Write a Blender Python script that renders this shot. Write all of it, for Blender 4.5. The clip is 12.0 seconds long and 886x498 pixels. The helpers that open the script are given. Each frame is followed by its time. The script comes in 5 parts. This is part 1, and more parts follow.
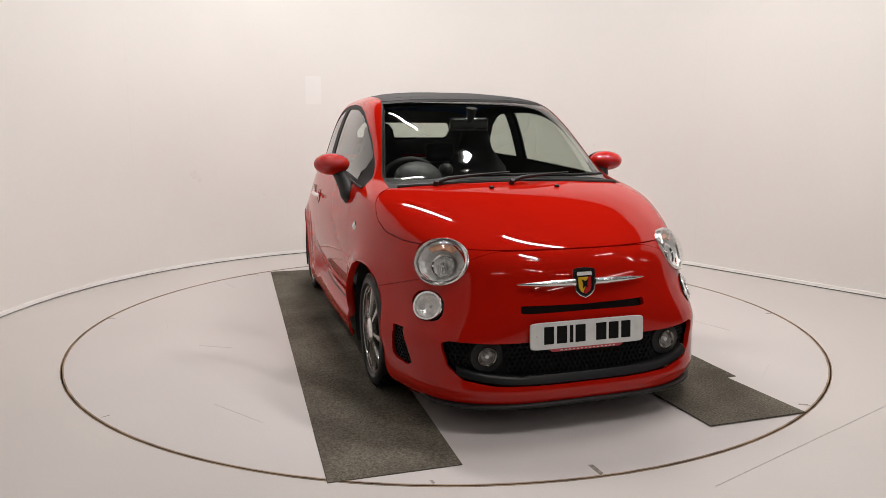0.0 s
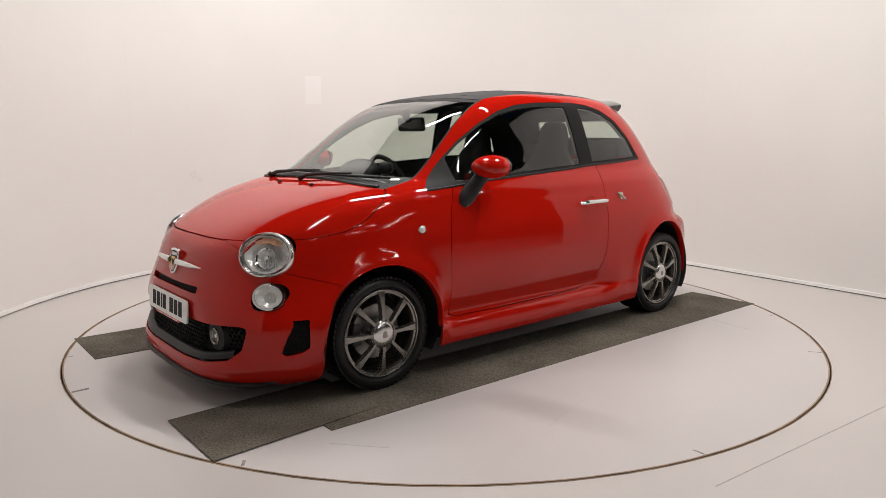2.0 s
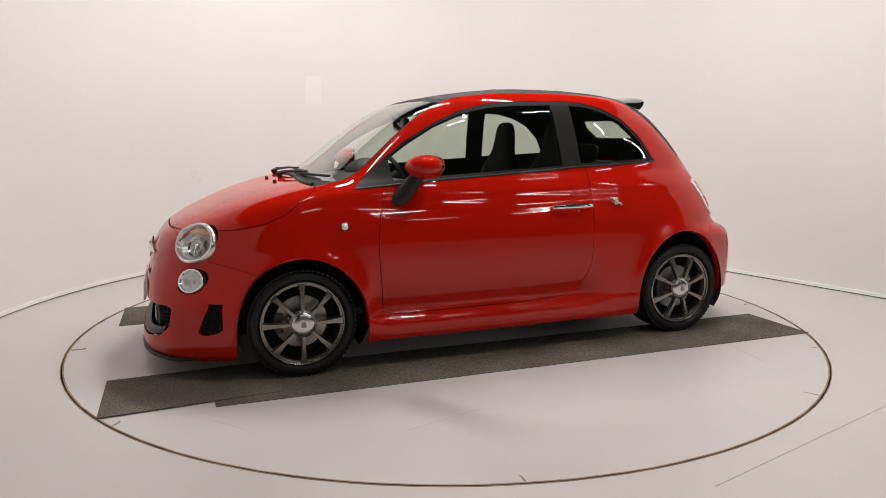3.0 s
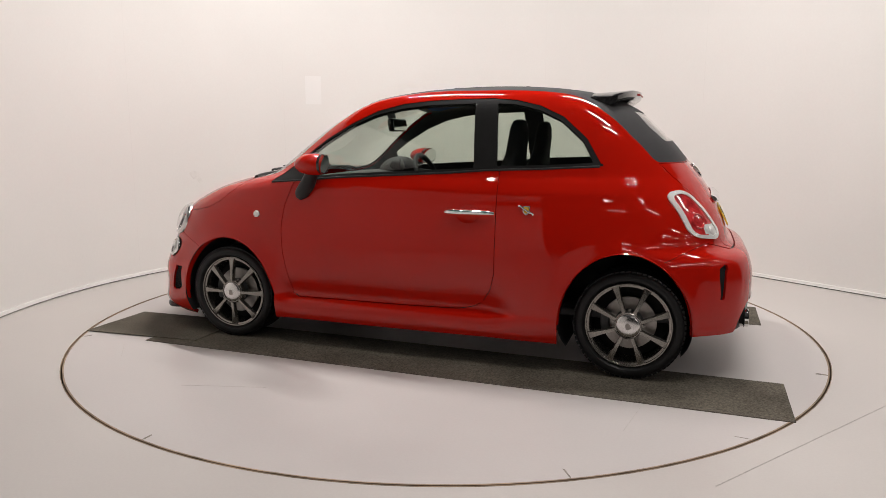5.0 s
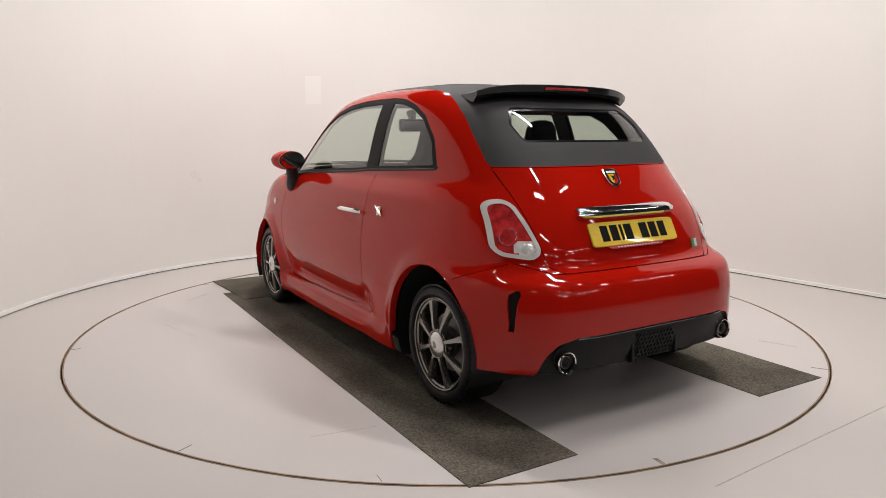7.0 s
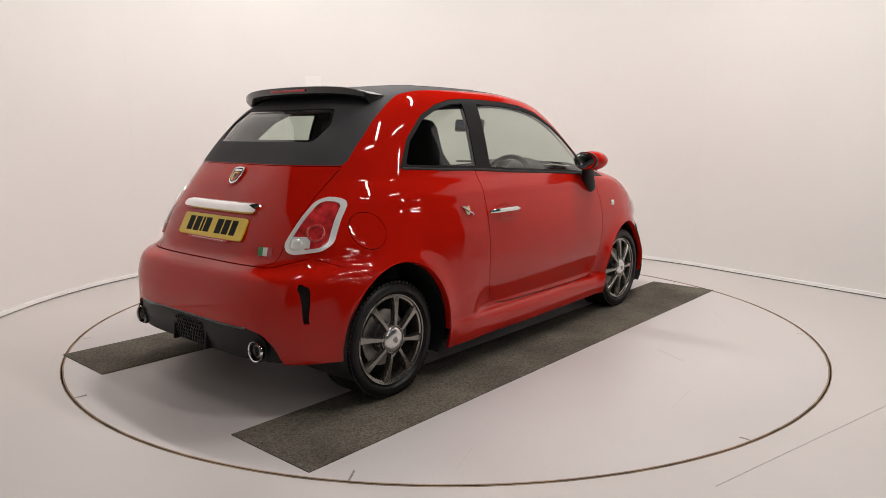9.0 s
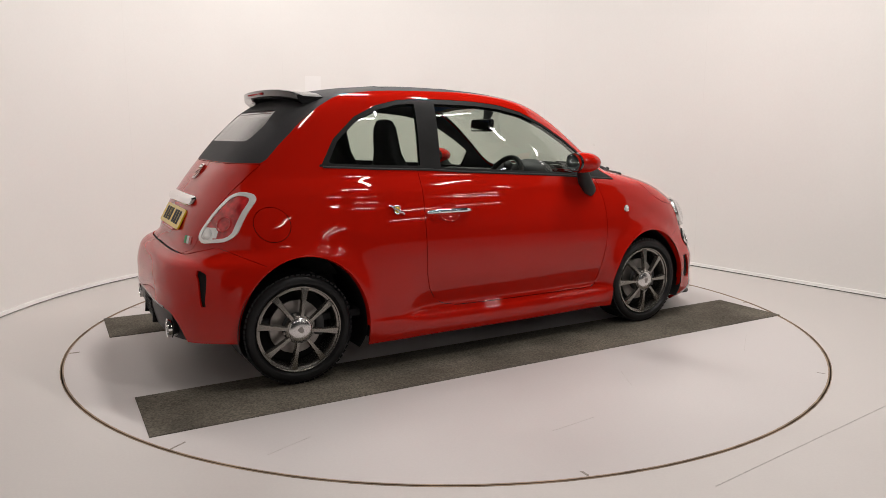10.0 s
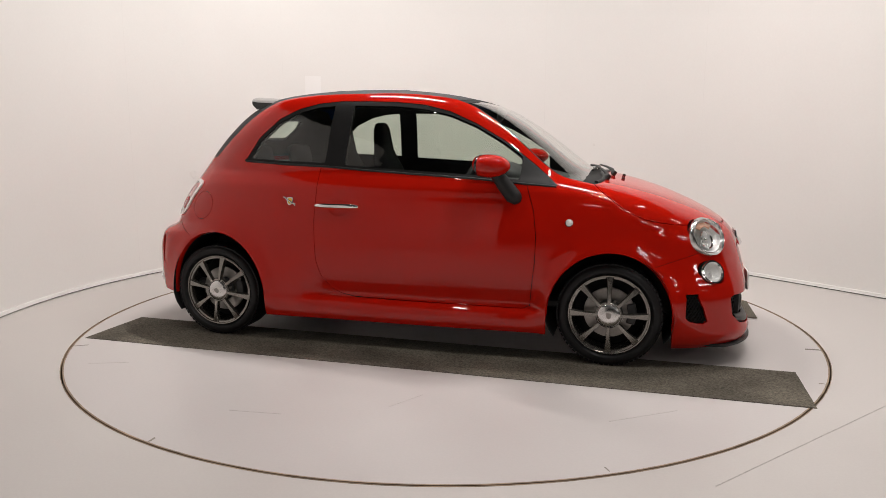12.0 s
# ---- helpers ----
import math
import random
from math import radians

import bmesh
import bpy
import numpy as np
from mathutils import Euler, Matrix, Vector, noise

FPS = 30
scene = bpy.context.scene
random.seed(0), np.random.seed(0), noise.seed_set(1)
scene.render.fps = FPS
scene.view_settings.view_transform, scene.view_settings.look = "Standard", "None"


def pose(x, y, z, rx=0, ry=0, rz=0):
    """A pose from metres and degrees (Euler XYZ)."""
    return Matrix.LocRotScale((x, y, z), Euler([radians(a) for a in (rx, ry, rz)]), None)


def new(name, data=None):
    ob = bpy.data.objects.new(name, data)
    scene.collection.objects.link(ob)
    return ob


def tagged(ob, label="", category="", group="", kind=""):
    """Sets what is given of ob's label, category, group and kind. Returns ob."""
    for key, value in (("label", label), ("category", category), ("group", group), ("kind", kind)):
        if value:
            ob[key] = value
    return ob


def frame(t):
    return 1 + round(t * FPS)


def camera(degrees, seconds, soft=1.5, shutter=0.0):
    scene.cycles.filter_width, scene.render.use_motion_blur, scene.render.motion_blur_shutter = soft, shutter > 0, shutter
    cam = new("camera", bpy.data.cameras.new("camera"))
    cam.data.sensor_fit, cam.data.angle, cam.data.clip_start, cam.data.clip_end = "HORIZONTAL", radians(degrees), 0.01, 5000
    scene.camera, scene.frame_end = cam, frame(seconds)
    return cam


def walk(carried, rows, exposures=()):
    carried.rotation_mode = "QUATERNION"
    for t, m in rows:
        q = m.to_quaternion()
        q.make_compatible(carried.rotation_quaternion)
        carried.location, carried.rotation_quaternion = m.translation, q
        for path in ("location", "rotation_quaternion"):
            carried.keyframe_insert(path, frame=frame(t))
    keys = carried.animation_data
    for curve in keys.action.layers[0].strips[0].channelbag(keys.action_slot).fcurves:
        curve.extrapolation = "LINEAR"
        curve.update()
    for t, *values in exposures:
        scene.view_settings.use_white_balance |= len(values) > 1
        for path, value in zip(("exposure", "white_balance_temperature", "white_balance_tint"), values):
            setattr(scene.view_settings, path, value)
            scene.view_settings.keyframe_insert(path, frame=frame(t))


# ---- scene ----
# ------------------------------------------------------------------ camera
cam = camera(64.5, 12.0, soft=0.8)
walk(cam, [(0.0, pose(0, -4.517, 1.2084, 80.676, 0, 0.1935)), (12.0, pose(0, -4.517, 1.2084, 80.676, 0, 0.1935))])

# ------------------------------------------------------------------ world, lights, exposure
scene.view_settings.exposure = 0.0
world = bpy.data.worlds.new("hall")
scene.world = world
world.use_nodes = True
world.node_tree.nodes["Background"].inputs[0].default_value = (0.9, 0.93, 1.0, 1)
world.node_tree.nodes["Background"].inputs[1].default_value = 0.02
# fluorescent tubes under the hall ceiling: x, y, z, turn, length, watts
TUBES = [
    (-0.58, 0.74, 3.95, -36, 1.4, 97), (1.42, -0.22, 4.1, -32, 1.2, 68),
    (1.62, -2.15, 4.3, -42, 0.9, 38), (1.85, -2.8, 4.3, 15, 0.6, 8), (-1.2, -1.9, 4.6, 80, 1.2, 18),
    (7.4, -1.6, 4.2, 20, 1.2, 11), (5.3, -2.15, 4.2, -17, 1.2, 11), (3.25, -1.7, 4.3, 60, 0.6, 6), (2.9, -5.2, 4.4, -20, 1.2, 11),
    (5.6, -6.4, 4.6, 0, 1.2, 11), (0.6, -7.0, 4.6, 20, 1.2, 7), (5.0, -9.0, 4.6, 0, 1.2, 11),
    (8.3, -4.7, 3.9, 50, 1.2, 12), (6.6, -5.2, 3.5, 48, 1.2, 12), (8.4, -7.0, 3.9, 45, 1.2, 12), (4.6, -7.7, 3.7, 38, 1.2, 12), (6.4, -8.8, 3.9, 40, 1.2, 12),
]
LAMP_COLOUR = (1.0, 0.952, 0.918)


# ------------------------------------------------------------------ materials
def material(name, colour, rough=0.5, metal=0.0, coat=0.0, emit=0.0, spec=0.5):
    m = bpy.data.materials.new(name)
    m.use_nodes = True
    b = m.node_tree.nodes["Principled BSDF"]
    b.inputs["Base Color"].default_value = (*colour, 1)
    b.inputs["Roughness"].default_value = rough
    b.inputs["Metallic"].default_value = metal
    b.inputs["Coat Weight"].default_value = coat
    b.inputs["Coat Roughness"].default_value = 0.02
    b.inputs["Specular IOR Level"].default_value = spec
    if emit:
        b.inputs["Emission Color"].default_value = (*colour, 1)
        b.inputs["Emission Strength"].default_value = emit
    return m


def vary(m, scale, low, high, fine=0.0, fine_scale=200.0, bump=0.0, rough=None, stretch=(1, 1, 1), colours=None):
    """Mottle a material's colour at two scales, with a little relief."""
    nt = m.node_tree
    b = nt.nodes["Principled BSDF"]
    co = nt.nodes.new("ShaderNodeTexCoord")
    mp = nt.nodes.new("ShaderNodeMapping")
    mp.inputs["Scale"].default_value = stretch
    nt.links.new(co.outputs["Object"], mp.inputs[0])
    big = nt.nodes.new("ShaderNodeTexNoise")
    big.inputs["Scale"].default_value, big.inputs["Detail"].default_value = scale, 6
    nt.links.new(mp.outputs[0], big.inputs["Vector"])
    ramp = nt.nodes.new("ShaderNodeValToRGB")
    base = b.inputs["Base Color"].default_value[:3]
    lo, hi = colours or ([c * low for c in base], [min(1, c * high) for c in base])
    ramp.color_ramp.elements[0].position, ramp.color_ramp.elements[1].position = 0.3, 0.7
    ramp.color_ramp.elements[0].color, ramp.color_ramp.elements[1].color = (*lo, 1), (*hi, 1)
    nt.links.new(big.outputs[0], ramp.inputs[0])
    out = ramp.outputs[0]
    small = nt.nodes.new("ShaderNodeTexNoise")
    small.inputs["Scale"].default_value, small.inputs["Detail"].default_value = fine_scale, 3
    nt.links.new(mp.outputs[0], small.inputs["Vector"])
    if fine:
        rng = nt.nodes.new("ShaderNodeMapRange")
        rng.inputs[1].default_value, rng.inputs[2].default_value = 0.25, 0.75
        rng.inputs[3].default_value, rng.inputs[4].default_value = 1 - fine, 1 + fine
        nt.links.new(small.outputs[0], rng.inputs[0])
        mix = nt.nodes.new("ShaderNodeVectorMath")
        mix.operation = "SCALE"
        nt.links.new(out, mix.inputs[0])
        nt.links.new(rng.outputs[0], mix.inputs[3])
        out = mix.outputs[0]
    nt.links.new(out, b.inputs["Base Color"])
    if rough:
        rr = nt.nodes.new("ShaderNodeMapRange")
        rr.inputs[1].default_value, rr.inputs[2].default_value = 0.3, 0.7
        rr.inputs[3].default_value, rr.inputs[4].default_value = rough
        nt.links.new(big.outputs[0], rr.inputs[0])
        nt.links.new(rr.outputs[0], b.inputs["Roughness"])
    if bump:
        bp = nt.nodes.new("ShaderNodeBump")
        bp.inputs["Strength"].default_value, bp.inputs["Distance"].default_value = 0.6, bump
        nt.links.new(small.outputs[0], bp.inputs["Height"])
        nt.links.new(bp.outputs[0], b.inputs["Normal"])
    return m


def pane(name, tint, gloss=1.0):
    """Thin window glass: clear with a tint, mirror-like by Fresnel."""
    m = bpy.data.materials.new(name)
    m.use_nodes = True
    nt = m.node_tree
    nt.nodes.clear()
    out = nt.nodes.new("ShaderNodeOutputMaterial")
    mix = nt.nodes.new("ShaderNodeMixShader")
    lw = nt.nodes.new("ShaderNodeLayerWeight")
    lw.inputs[0].default_value = 0.5
    pw = nt.nodes.new("ShaderNodeMath")
    pw.operation = "POWER"
    pw.inputs[1].default_value = 4.3
    mul = nt.nodes.new("ShaderNodeMath")
    mul.operation = "MULTIPLY_ADD"
    mul.use_clamp = True
    mul.inputs[1].default_value, mul.inputs[2].default_value = 0.9 * gloss, 0.075 * gloss
    nt.links.new(lw.outputs["Facing"], pw.inputs[0])
    cl = nt.nodes.new("ShaderNodeBsdfTransparent")
    cl.inputs[0].default_value = (*tint, 1)
    gl = nt.nodes.new("ShaderNodeBsdfGlossy")
    gl.inputs[0].default_value, gl.inputs["Roughness"].default_value = (1, 1, 1, 1), 0.01
    nt.links.new(pw.outputs[0], mul.inputs[0])
    nt.links.new(mul.outputs[0], mix.inputs[0])
    nt.links.new(cl.outputs[0], mix.inputs[1])
    nt.links.new(gl.outputs[0], mix.inputs[2])
    nt.links.new(mix.outputs[0], out.inputs[0])
    return m


RED = vary(material("red_paint", (0.465, 0.0088, 0.0032), 0.6, 0.0, 0.85, spec=0.0), 3.0, 0.96, 1.04, 0.0, 900.0)
BLACK = vary(material("black_plastic", (0.018, 0.018, 0.018), 0.5, spec=0.35), 9.0, 0.8, 1.25, 0.15, 600.0, 0.0003)
VALANCE = vary(material("satin_black", (0.006, 0.006, 0.0065), 0.40, spec=0.25), 9.0, 0.8, 1.25, 0.1, 600.0, 0.0002)
FRIT = vary(material("matt_black", (0.010, 0.010, 0.010), 0.6, spec=0.2), 9.0, 0.8, 1.2)
GLOSS_BLACK = vary(material("gloss_black", (0.012, 0.012, 0.013), 0.16, 0, 0.6), 8.0, 0.8, 1.2)
RUBBER = vary(material("tyre_rubber", (0.008, 0.008, 0.0085), 0.45, spec=0.3), 14.0, 0.75, 1.4, 0.2, 300.0, 0.0004)
DARK = vary(material("dark_void", (0.006, 0.006, 0.006), 0.9), 6.0, 0.8, 1.2)
FABRIC = vary(material("black_canvas", (0.028, 0.027, 0.029), 0.7, spec=0.4), 6.0, 0.85, 1.15, 0.3, 700.0, 0.0005)
CHROME = vary(material("chrome", (0.82, 0.82, 0.82), 0.06, 1.0), 12.0, 0.96, 1.04, rough=(0.04, 0.1))
SATIN = vary(material("satin_chrome", (0.72, 0.71, 0.70), 0.22, 1.0), 12.0, 0.95, 1.05)
ALLOY = vary(material("grey_alloy", (0.26, 0.245, 0.222), 0.26, 0.85, 0.5), 10.0, 0.9, 1.1, 0.06, 500.0)
STEEL = vary(material("disc_steel", (0.34, 0.32, 0.30), 0.38, 1.0), 20.0, 0.75, 1.1)
CALIPER = vary(material("caliper_iron", (0.05, 0.05, 0.05), 0.6), 20.0, 0.7, 1.3)
GLASS = pane("window_glass", (0.74, 0.80, 0.74))
SCREEN = pane("windscreen_glass", (0.78, 0.83, 0.78))
LENS = pane("lamp_lens", (0.96, 0.96, 0.96), 0.55)
RED_LENS = vary(material("red_lens", (0.50, 0.028, 0.030), 0.1, 0, 1.0), 25.0, 0.5, 1.5)
AMBER = vary(material("amber_lens", (0.62, 0.16, 0.05), 0.2, 0.0, 1.0), 25.0, 0.8, 1.2)
AMBER_CLEAR = vary(material("pale_amber", (0.74, 0.40, 0.26), 0.25, 0.1, 0.6), 60.0, 0.7, 1.2)
REFLECTOR = vary(material("lamp_reflector", (0.90, 0.90, 0.88), 0.26, 0.25), 30.0, 0.8, 1.05)
LAMP_BOWL = vary(material("lamp_bowl", (0.93, 0.93, 0.90), 0.30, 0.3), 30.0, 0.75, 1.1)
CREAM = vary(material("lamp_bezel", (0.90, 0.89, 0.87), 0.22, 0.25, 0.8), 15.0, 0.92, 1.05)
WHITE_PLATE = vary(material("white_plate", (0.80, 0.80, 0.78), 0.3, 0, 0.3), 14.0, 0.94, 1.04)
YELLOW_PLATE = vary(material("yellow_plate", (0.80, 0.55, 0.02), 0.3, 0, 0.3), 14.0, 0.94, 1.04)
INK = vary(material("plate_ink", (0.008, 0.008, 0.008), 0.5, spec=0.1), 20.0, 0.8, 1.2)
PINK = vary(material("dealer_strip", (0.62, 0.08, 0.09), 0.4), 30.0, 0.85, 1.1)
TRIM = vary(material("cabin_plastic", (0.034, 0.034, 0.035), 0.6), 8.0, 0.8, 1.2, 0.2, 500.0, 0.0004)
SEAT = vary(material("seat_cloth", (0.020, 0.020, 0.021), 0.85), 12.0, 0.75, 1.3, 0.3, 500.0, 0.0005)
# blue reflection of the side windows, put into the roof lining's colour
NAVY_REFLECTION = vary(material("lining_reflection_blue", (0.022, 0.075, 0.21), 0.8, spec=0.2), 6.0, 0.75, 1.25, 0.2, 400.0, 0.0004)
SILVER = vary(material("silver_grey_panel", (0.30, 0.31, 0.31), 0.35, 0.2), 10.0, 0.9, 1.1)
BADGE_RED = vary(material("enamel_red", (0.45, 0.02, 0.02), 0.2, 0, 0.8), 40.0, 0.8, 1.2)
BADGE_YELLOW = vary(material("enamel_yellow", (0.75, 0.45, 0.03), 0.2, 0, 0.8), 40.0, 0.85, 1.1)
GREEN = vary(material("flag_green", (0.02, 0.28, 0.07), 0.3), 30.0, 0.9, 1.1)
FLAG_WHITE = vary(material("flag_white", (0.78, 0.78, 0.76), 0.3), 30.0, 0.94, 1.04)
WALL = vary(material("white_wall", (0.765, 0.745, 0.722), 0.55), 0.7, 0.97, 1.02, 0.01, 60.0, 0.0004, rough=(0.45, 0.65))
# paler wall colour that stands in for a spot of reflected light
WALL_GLOW = vary(material("wall_glow", (0.80, 0.785, 0.77), 0.5), 2.0, 0.98, 1.02)
WALL_SEAM = vary(material("wall_seam", (0.735, 0.712, 0.69), 0.6), 3.0, 0.96, 1.03)
WALL_STAIN = vary(material("wall_stain", (0.745, 0.723, 0.697), 0.6), 30.0, 0.94, 1.05)
WALL_TRIM = vary(material("white_bead", (0.86, 0.85, 0.83), 0.5), 5.0, 0.93, 1.03)
FLOOR = vary(material("painted_floor", (0.552, 0.517, 0.495), 0.42), 0.9, 0.95, 1.05, 0.02, 90.0, 0.0003, rough=(0.32, 0.5))
TABLE = vary(material("turntable_paint", (0.55, 0.514, 0.502), 0.4), 1.1, 0.95, 1.04, 0.02, 90.0, 0.0003, rough=(0.3, 0.5))
RUST = vary(material("ring_edge", (0.30, 0.215, 0.145), 0.7), 7.0, 0.5, 1.4)
SCUFF = vary(material("scuff", (0.25, 0.22, 0.19), 0.7), 30.0, 0.6, 1.4)
FAINT = vary(material("faint_line", (0.515, 0.478, 0.459), 0.55), 30.0, 0.85, 1.15)
CARPET = vary(material("grey_carpet", (0.122, 0.108, 0.086), 0.95, spec=0.15), 2.6, 0.66, 1.22, 0.55, 110.0, 0.003)
HALL = vary(material("hall_grey", (0.045, 0.047, 0.05), 0.8), 0.6, 0.7, 1.3)
FIXTURE = vary(material("lamp_housing", (0.7, 0.7, 0.7), 0.5), 5.0, 0.95, 1.05)
TUBE = material("lit_tube", LAMP_COLOUR, emit=9.0)


# ------------------------------------------------------------------ mesh helpers
def mesh_of(name, verts, faces, mat, normals=None, smooth=True):
    me = bpy.data.meshes.new(name)
    me.from_pydata([tuple(map(float, v)) for v in verts], [], faces)
    me.materials.append(mat)
    if smooth:
        me.polygons.foreach_set("use_smooth", [True] * len(me.polygons))
    if normals is not None:
        me.normals_split_custom_set_from_vertices([tuple(map(float, n)) for n in normals])
    me.update()
    return me


def part(name, bm, mat, parent=None, label="", smooth=False, at=None):
    """One bmesh as one mesh object, under a thing or a part."""
    me = bpy.data.meshes.new(name)
    bm.to_mesh(me)
    bm.free()
    me.materials.append(mat)
    if smooth:
        me.polygons.foreach_set("use_smooth", [True] * len(me.polygons))
        me.set_sharp_from_angle(angle=radians(38))
    return hang(new(name, me), parent, label, at)


def hang(ob, parent=None, label="", at=None):
    if parent is not None:
        ob.parent = parent
    if at is not None:
        ob.matrix_basis = at
    if label:
        tagged(ob, label)
    return ob


def box(w, d, h, bevel=0.004, at=None, segs=2):
    bm = bmesh.new()
    bmesh.ops.create_cube(bm, size=1)
    bmesh.ops.scale(bm, vec=(w, d, h), verts=bm.verts)
    if bevel:
        bmesh.ops.bevel(bm, geom=bm.edges[:], offset=min(bevel, w / 2.5, d / 2.5, h / 2.5), segments=segs, profile=0.5, affect="EDGES")
    if at is not None:
        bm.transform(at)
    return bm


def joined(*bms):
    out = bmesh.new()
    for b in bms:
        me = bpy.data.meshes.new("tmp")
        b.to_mesh(me)
        out.from_mesh(me)
        b.free()
        bpy.data.meshes.remove(me)
    return out


def lathe(profile, seg=48, at=None, closed=False):
    """Turn a list of (radius, height) round z."""
    bm = bmesh.new()
    rings = []
    for r, z in profile:
        rings.append([bm.verts.new((r * math.cos(2 * math.pi * k / seg), r * math.sin(2 * math.pi * k / seg), z)) for k in range(seg)] if r > 1e-6 else [bm.verts.new((0, 0, z))])
    pairs = list(zip(rings, rings[1:])) + ([(rings[-1], rings[0])] if closed else [])
    for a, b in pairs:
        for k in range(seg):
            j = (k + 1) % seg
            q = [a[k % len(a)], a[j % len(a)], b[j % len(b)], b[k % len(b)]]
            q = list(dict.fromkeys(q))
            if len(q) > 2:
                bm.faces.new(q)
    bmesh.ops.recalc_face_normals(bm, faces=bm.faces)
    if at is not None:
        bm.transform(at)
    return bm


def slab(outline, depth, bevel=0.002, at=None):
    """A flat plate of the outline (x, y), from z = 0 up to depth."""
    bm = bmesh.new()
    f = bm.faces.new([bm.verts.new((x, y, 0)) for x, y in outline])
    r = bmesh.ops.extrude_face_region(bm, geom=[f])
    bmesh.ops.translate(bm, vec=(0, 0, depth), verts=[v for v in r["geom"] if isinstance(v, bmesh.types.BMVert)])
    bmesh.ops.recalc_face_normals(bm, faces=bm.faces)
    if bevel:
        top = [e for e in bm.edges if all(abs(v.co.z - depth) < 1e-6 for v in e.verts)]
        bmesh.ops.bevel(bm, geom=top, offset=bevel, segments=2, profile=0.5, affect="EDGES")
    if at is not None:
        bm.transform(at)
    return bm


def tube(points, radius, seg=10, cap=True):
    """A round bar along the points; radius may be a list."""
    pts = [Vector(p) for p in points]
    rad = radius if isinstance(radius, (list, tuple)) else [radius] * len(pts)
    bm = bmesh.new()
    rings = []
    for i, p in enumerate(pts):
        d = (pts[min(i + 1, len(pts) - 1)] - pts[max(i - 1, 0)]).normalized()
        a = d.cross(Vector((0, 0, 1)) if abs(d.z) < 0.9 else Vector((1, 0, 0))).normalized()
        b = d.cross(a)
        rings.append([bm.verts.new(p + rad[i] * (math.cos(2 * math.pi * k / seg) * a + math.sin(2 * math.pi * k / seg) * b)) for k in range(seg)])
    for r0, r1 in zip(rings, rings[1:]):
        for k in range(seg):
            bm.faces.new((r0[k], r0[(k + 1) % seg], r1[(k + 1) % seg], r1[k]))
    if cap:
        bm.faces.new(rings[0])
        bm.faces.new(rings[-1])
    bmesh.ops.recalc_face_normals(bm, faces=bm.faces)
    return bm


def ring_outline(hx, hy, n=40, power=2.0):
    out = []
    for k in range(n):
        a = 2 * math.pi * k / n
        c, s = math.cos(a), math.sin(a)
        out.append((hx * math.copysign(abs(c) ** (2 / power), c), hy * math.copysign(abs(s) ** (2 / power), s)))
    return out


def frame_at(p, n, up=(0, 0, 1)):
    """A pose at p whose z axis is n and whose y axis is as near to up as can be."""
    n = Vector(n).normalized()
    x = Vector(up).cross(n).normalized()
    y = n.cross(x)
    m = Matrix((x, y, n)).transposed().to_4x4()
    m.translation = p
    return m


# ------------------------------------------------------------------ the room
TABLE_R = 2.238
WALL_R = 2.965


def annulus(r0, r1, z, seg=128, extent=None):
    bm = bmesh.new()
    a = [bm.verts.new((r0 * math.cos(2 * math.pi * k / seg), r0 * math.sin(2 * math.pi * k / seg), z)) for k in range(seg)]
    b = [bm.verts.new((r1 * math.cos(2 * math.pi * k / seg), r1 * math.sin(2 * math.pi * k / seg), z)) for k in range(seg)]
    for k in range(seg):
        bm.faces.new((a[k], b[k], b[(k + 1) % seg], a[(k + 1) % seg]))
    return bm


def wall_line():
    """The plan of the curved wall, from its free end beside the hall to its end behind the camera."""
    pts = [(4.1, -0.57), (3.6, 0.107)]
    for k in range(0, 41):
        a = radians(36 + (180 - 36) * k / 40)
        pts.append((WALL_R * math.cos(a), WALL_R * math.sin(a)))
    pts += [(-2.97, -1.0), (-2.98, -2.5), (-2.98, -4.6)]
    for k in range(1, 9):
        a = radians(180 + 75 * k / 8)
        pts.append((-1.48 + 1.5 * math.cos(a), -4.6 + 1.5 * math.sin(a)))
    return pts


def ribbon(line, inner, outer, z0, z1, bevel=0):
    """An upright band that follows a plan line, between two offsets outward."""
    bm = bmesh.new()
    n = len(line)
    rows = []
    for i, (x, y) in enumerate(line):
        a, b = Vector(line[max(i - 1, 0)]), Vector(line[min(i + 1, n - 1)])
        d = (b - a).normalized()
        o = Vector((d.y, -d.x))
        rows.append([bm.verts.new((x + o.x * k, y + o.y * k, z)) for k, z in ((inner, z0), (inner, z1), (outer, z1), (outer, z0))])
    for r, s in zip(rows, rows[1:]):
        for k in range(4):
            bm.faces.new((r[k], s[k], s[(k + 1) % 4], r[(k + 1) % 4]))
    bm.faces.new(rows[0])
    bm.faces.new(rows[-1])
    bmesh.ops.recalc_face_normals(bm, faces=bm.faces)
    return bm


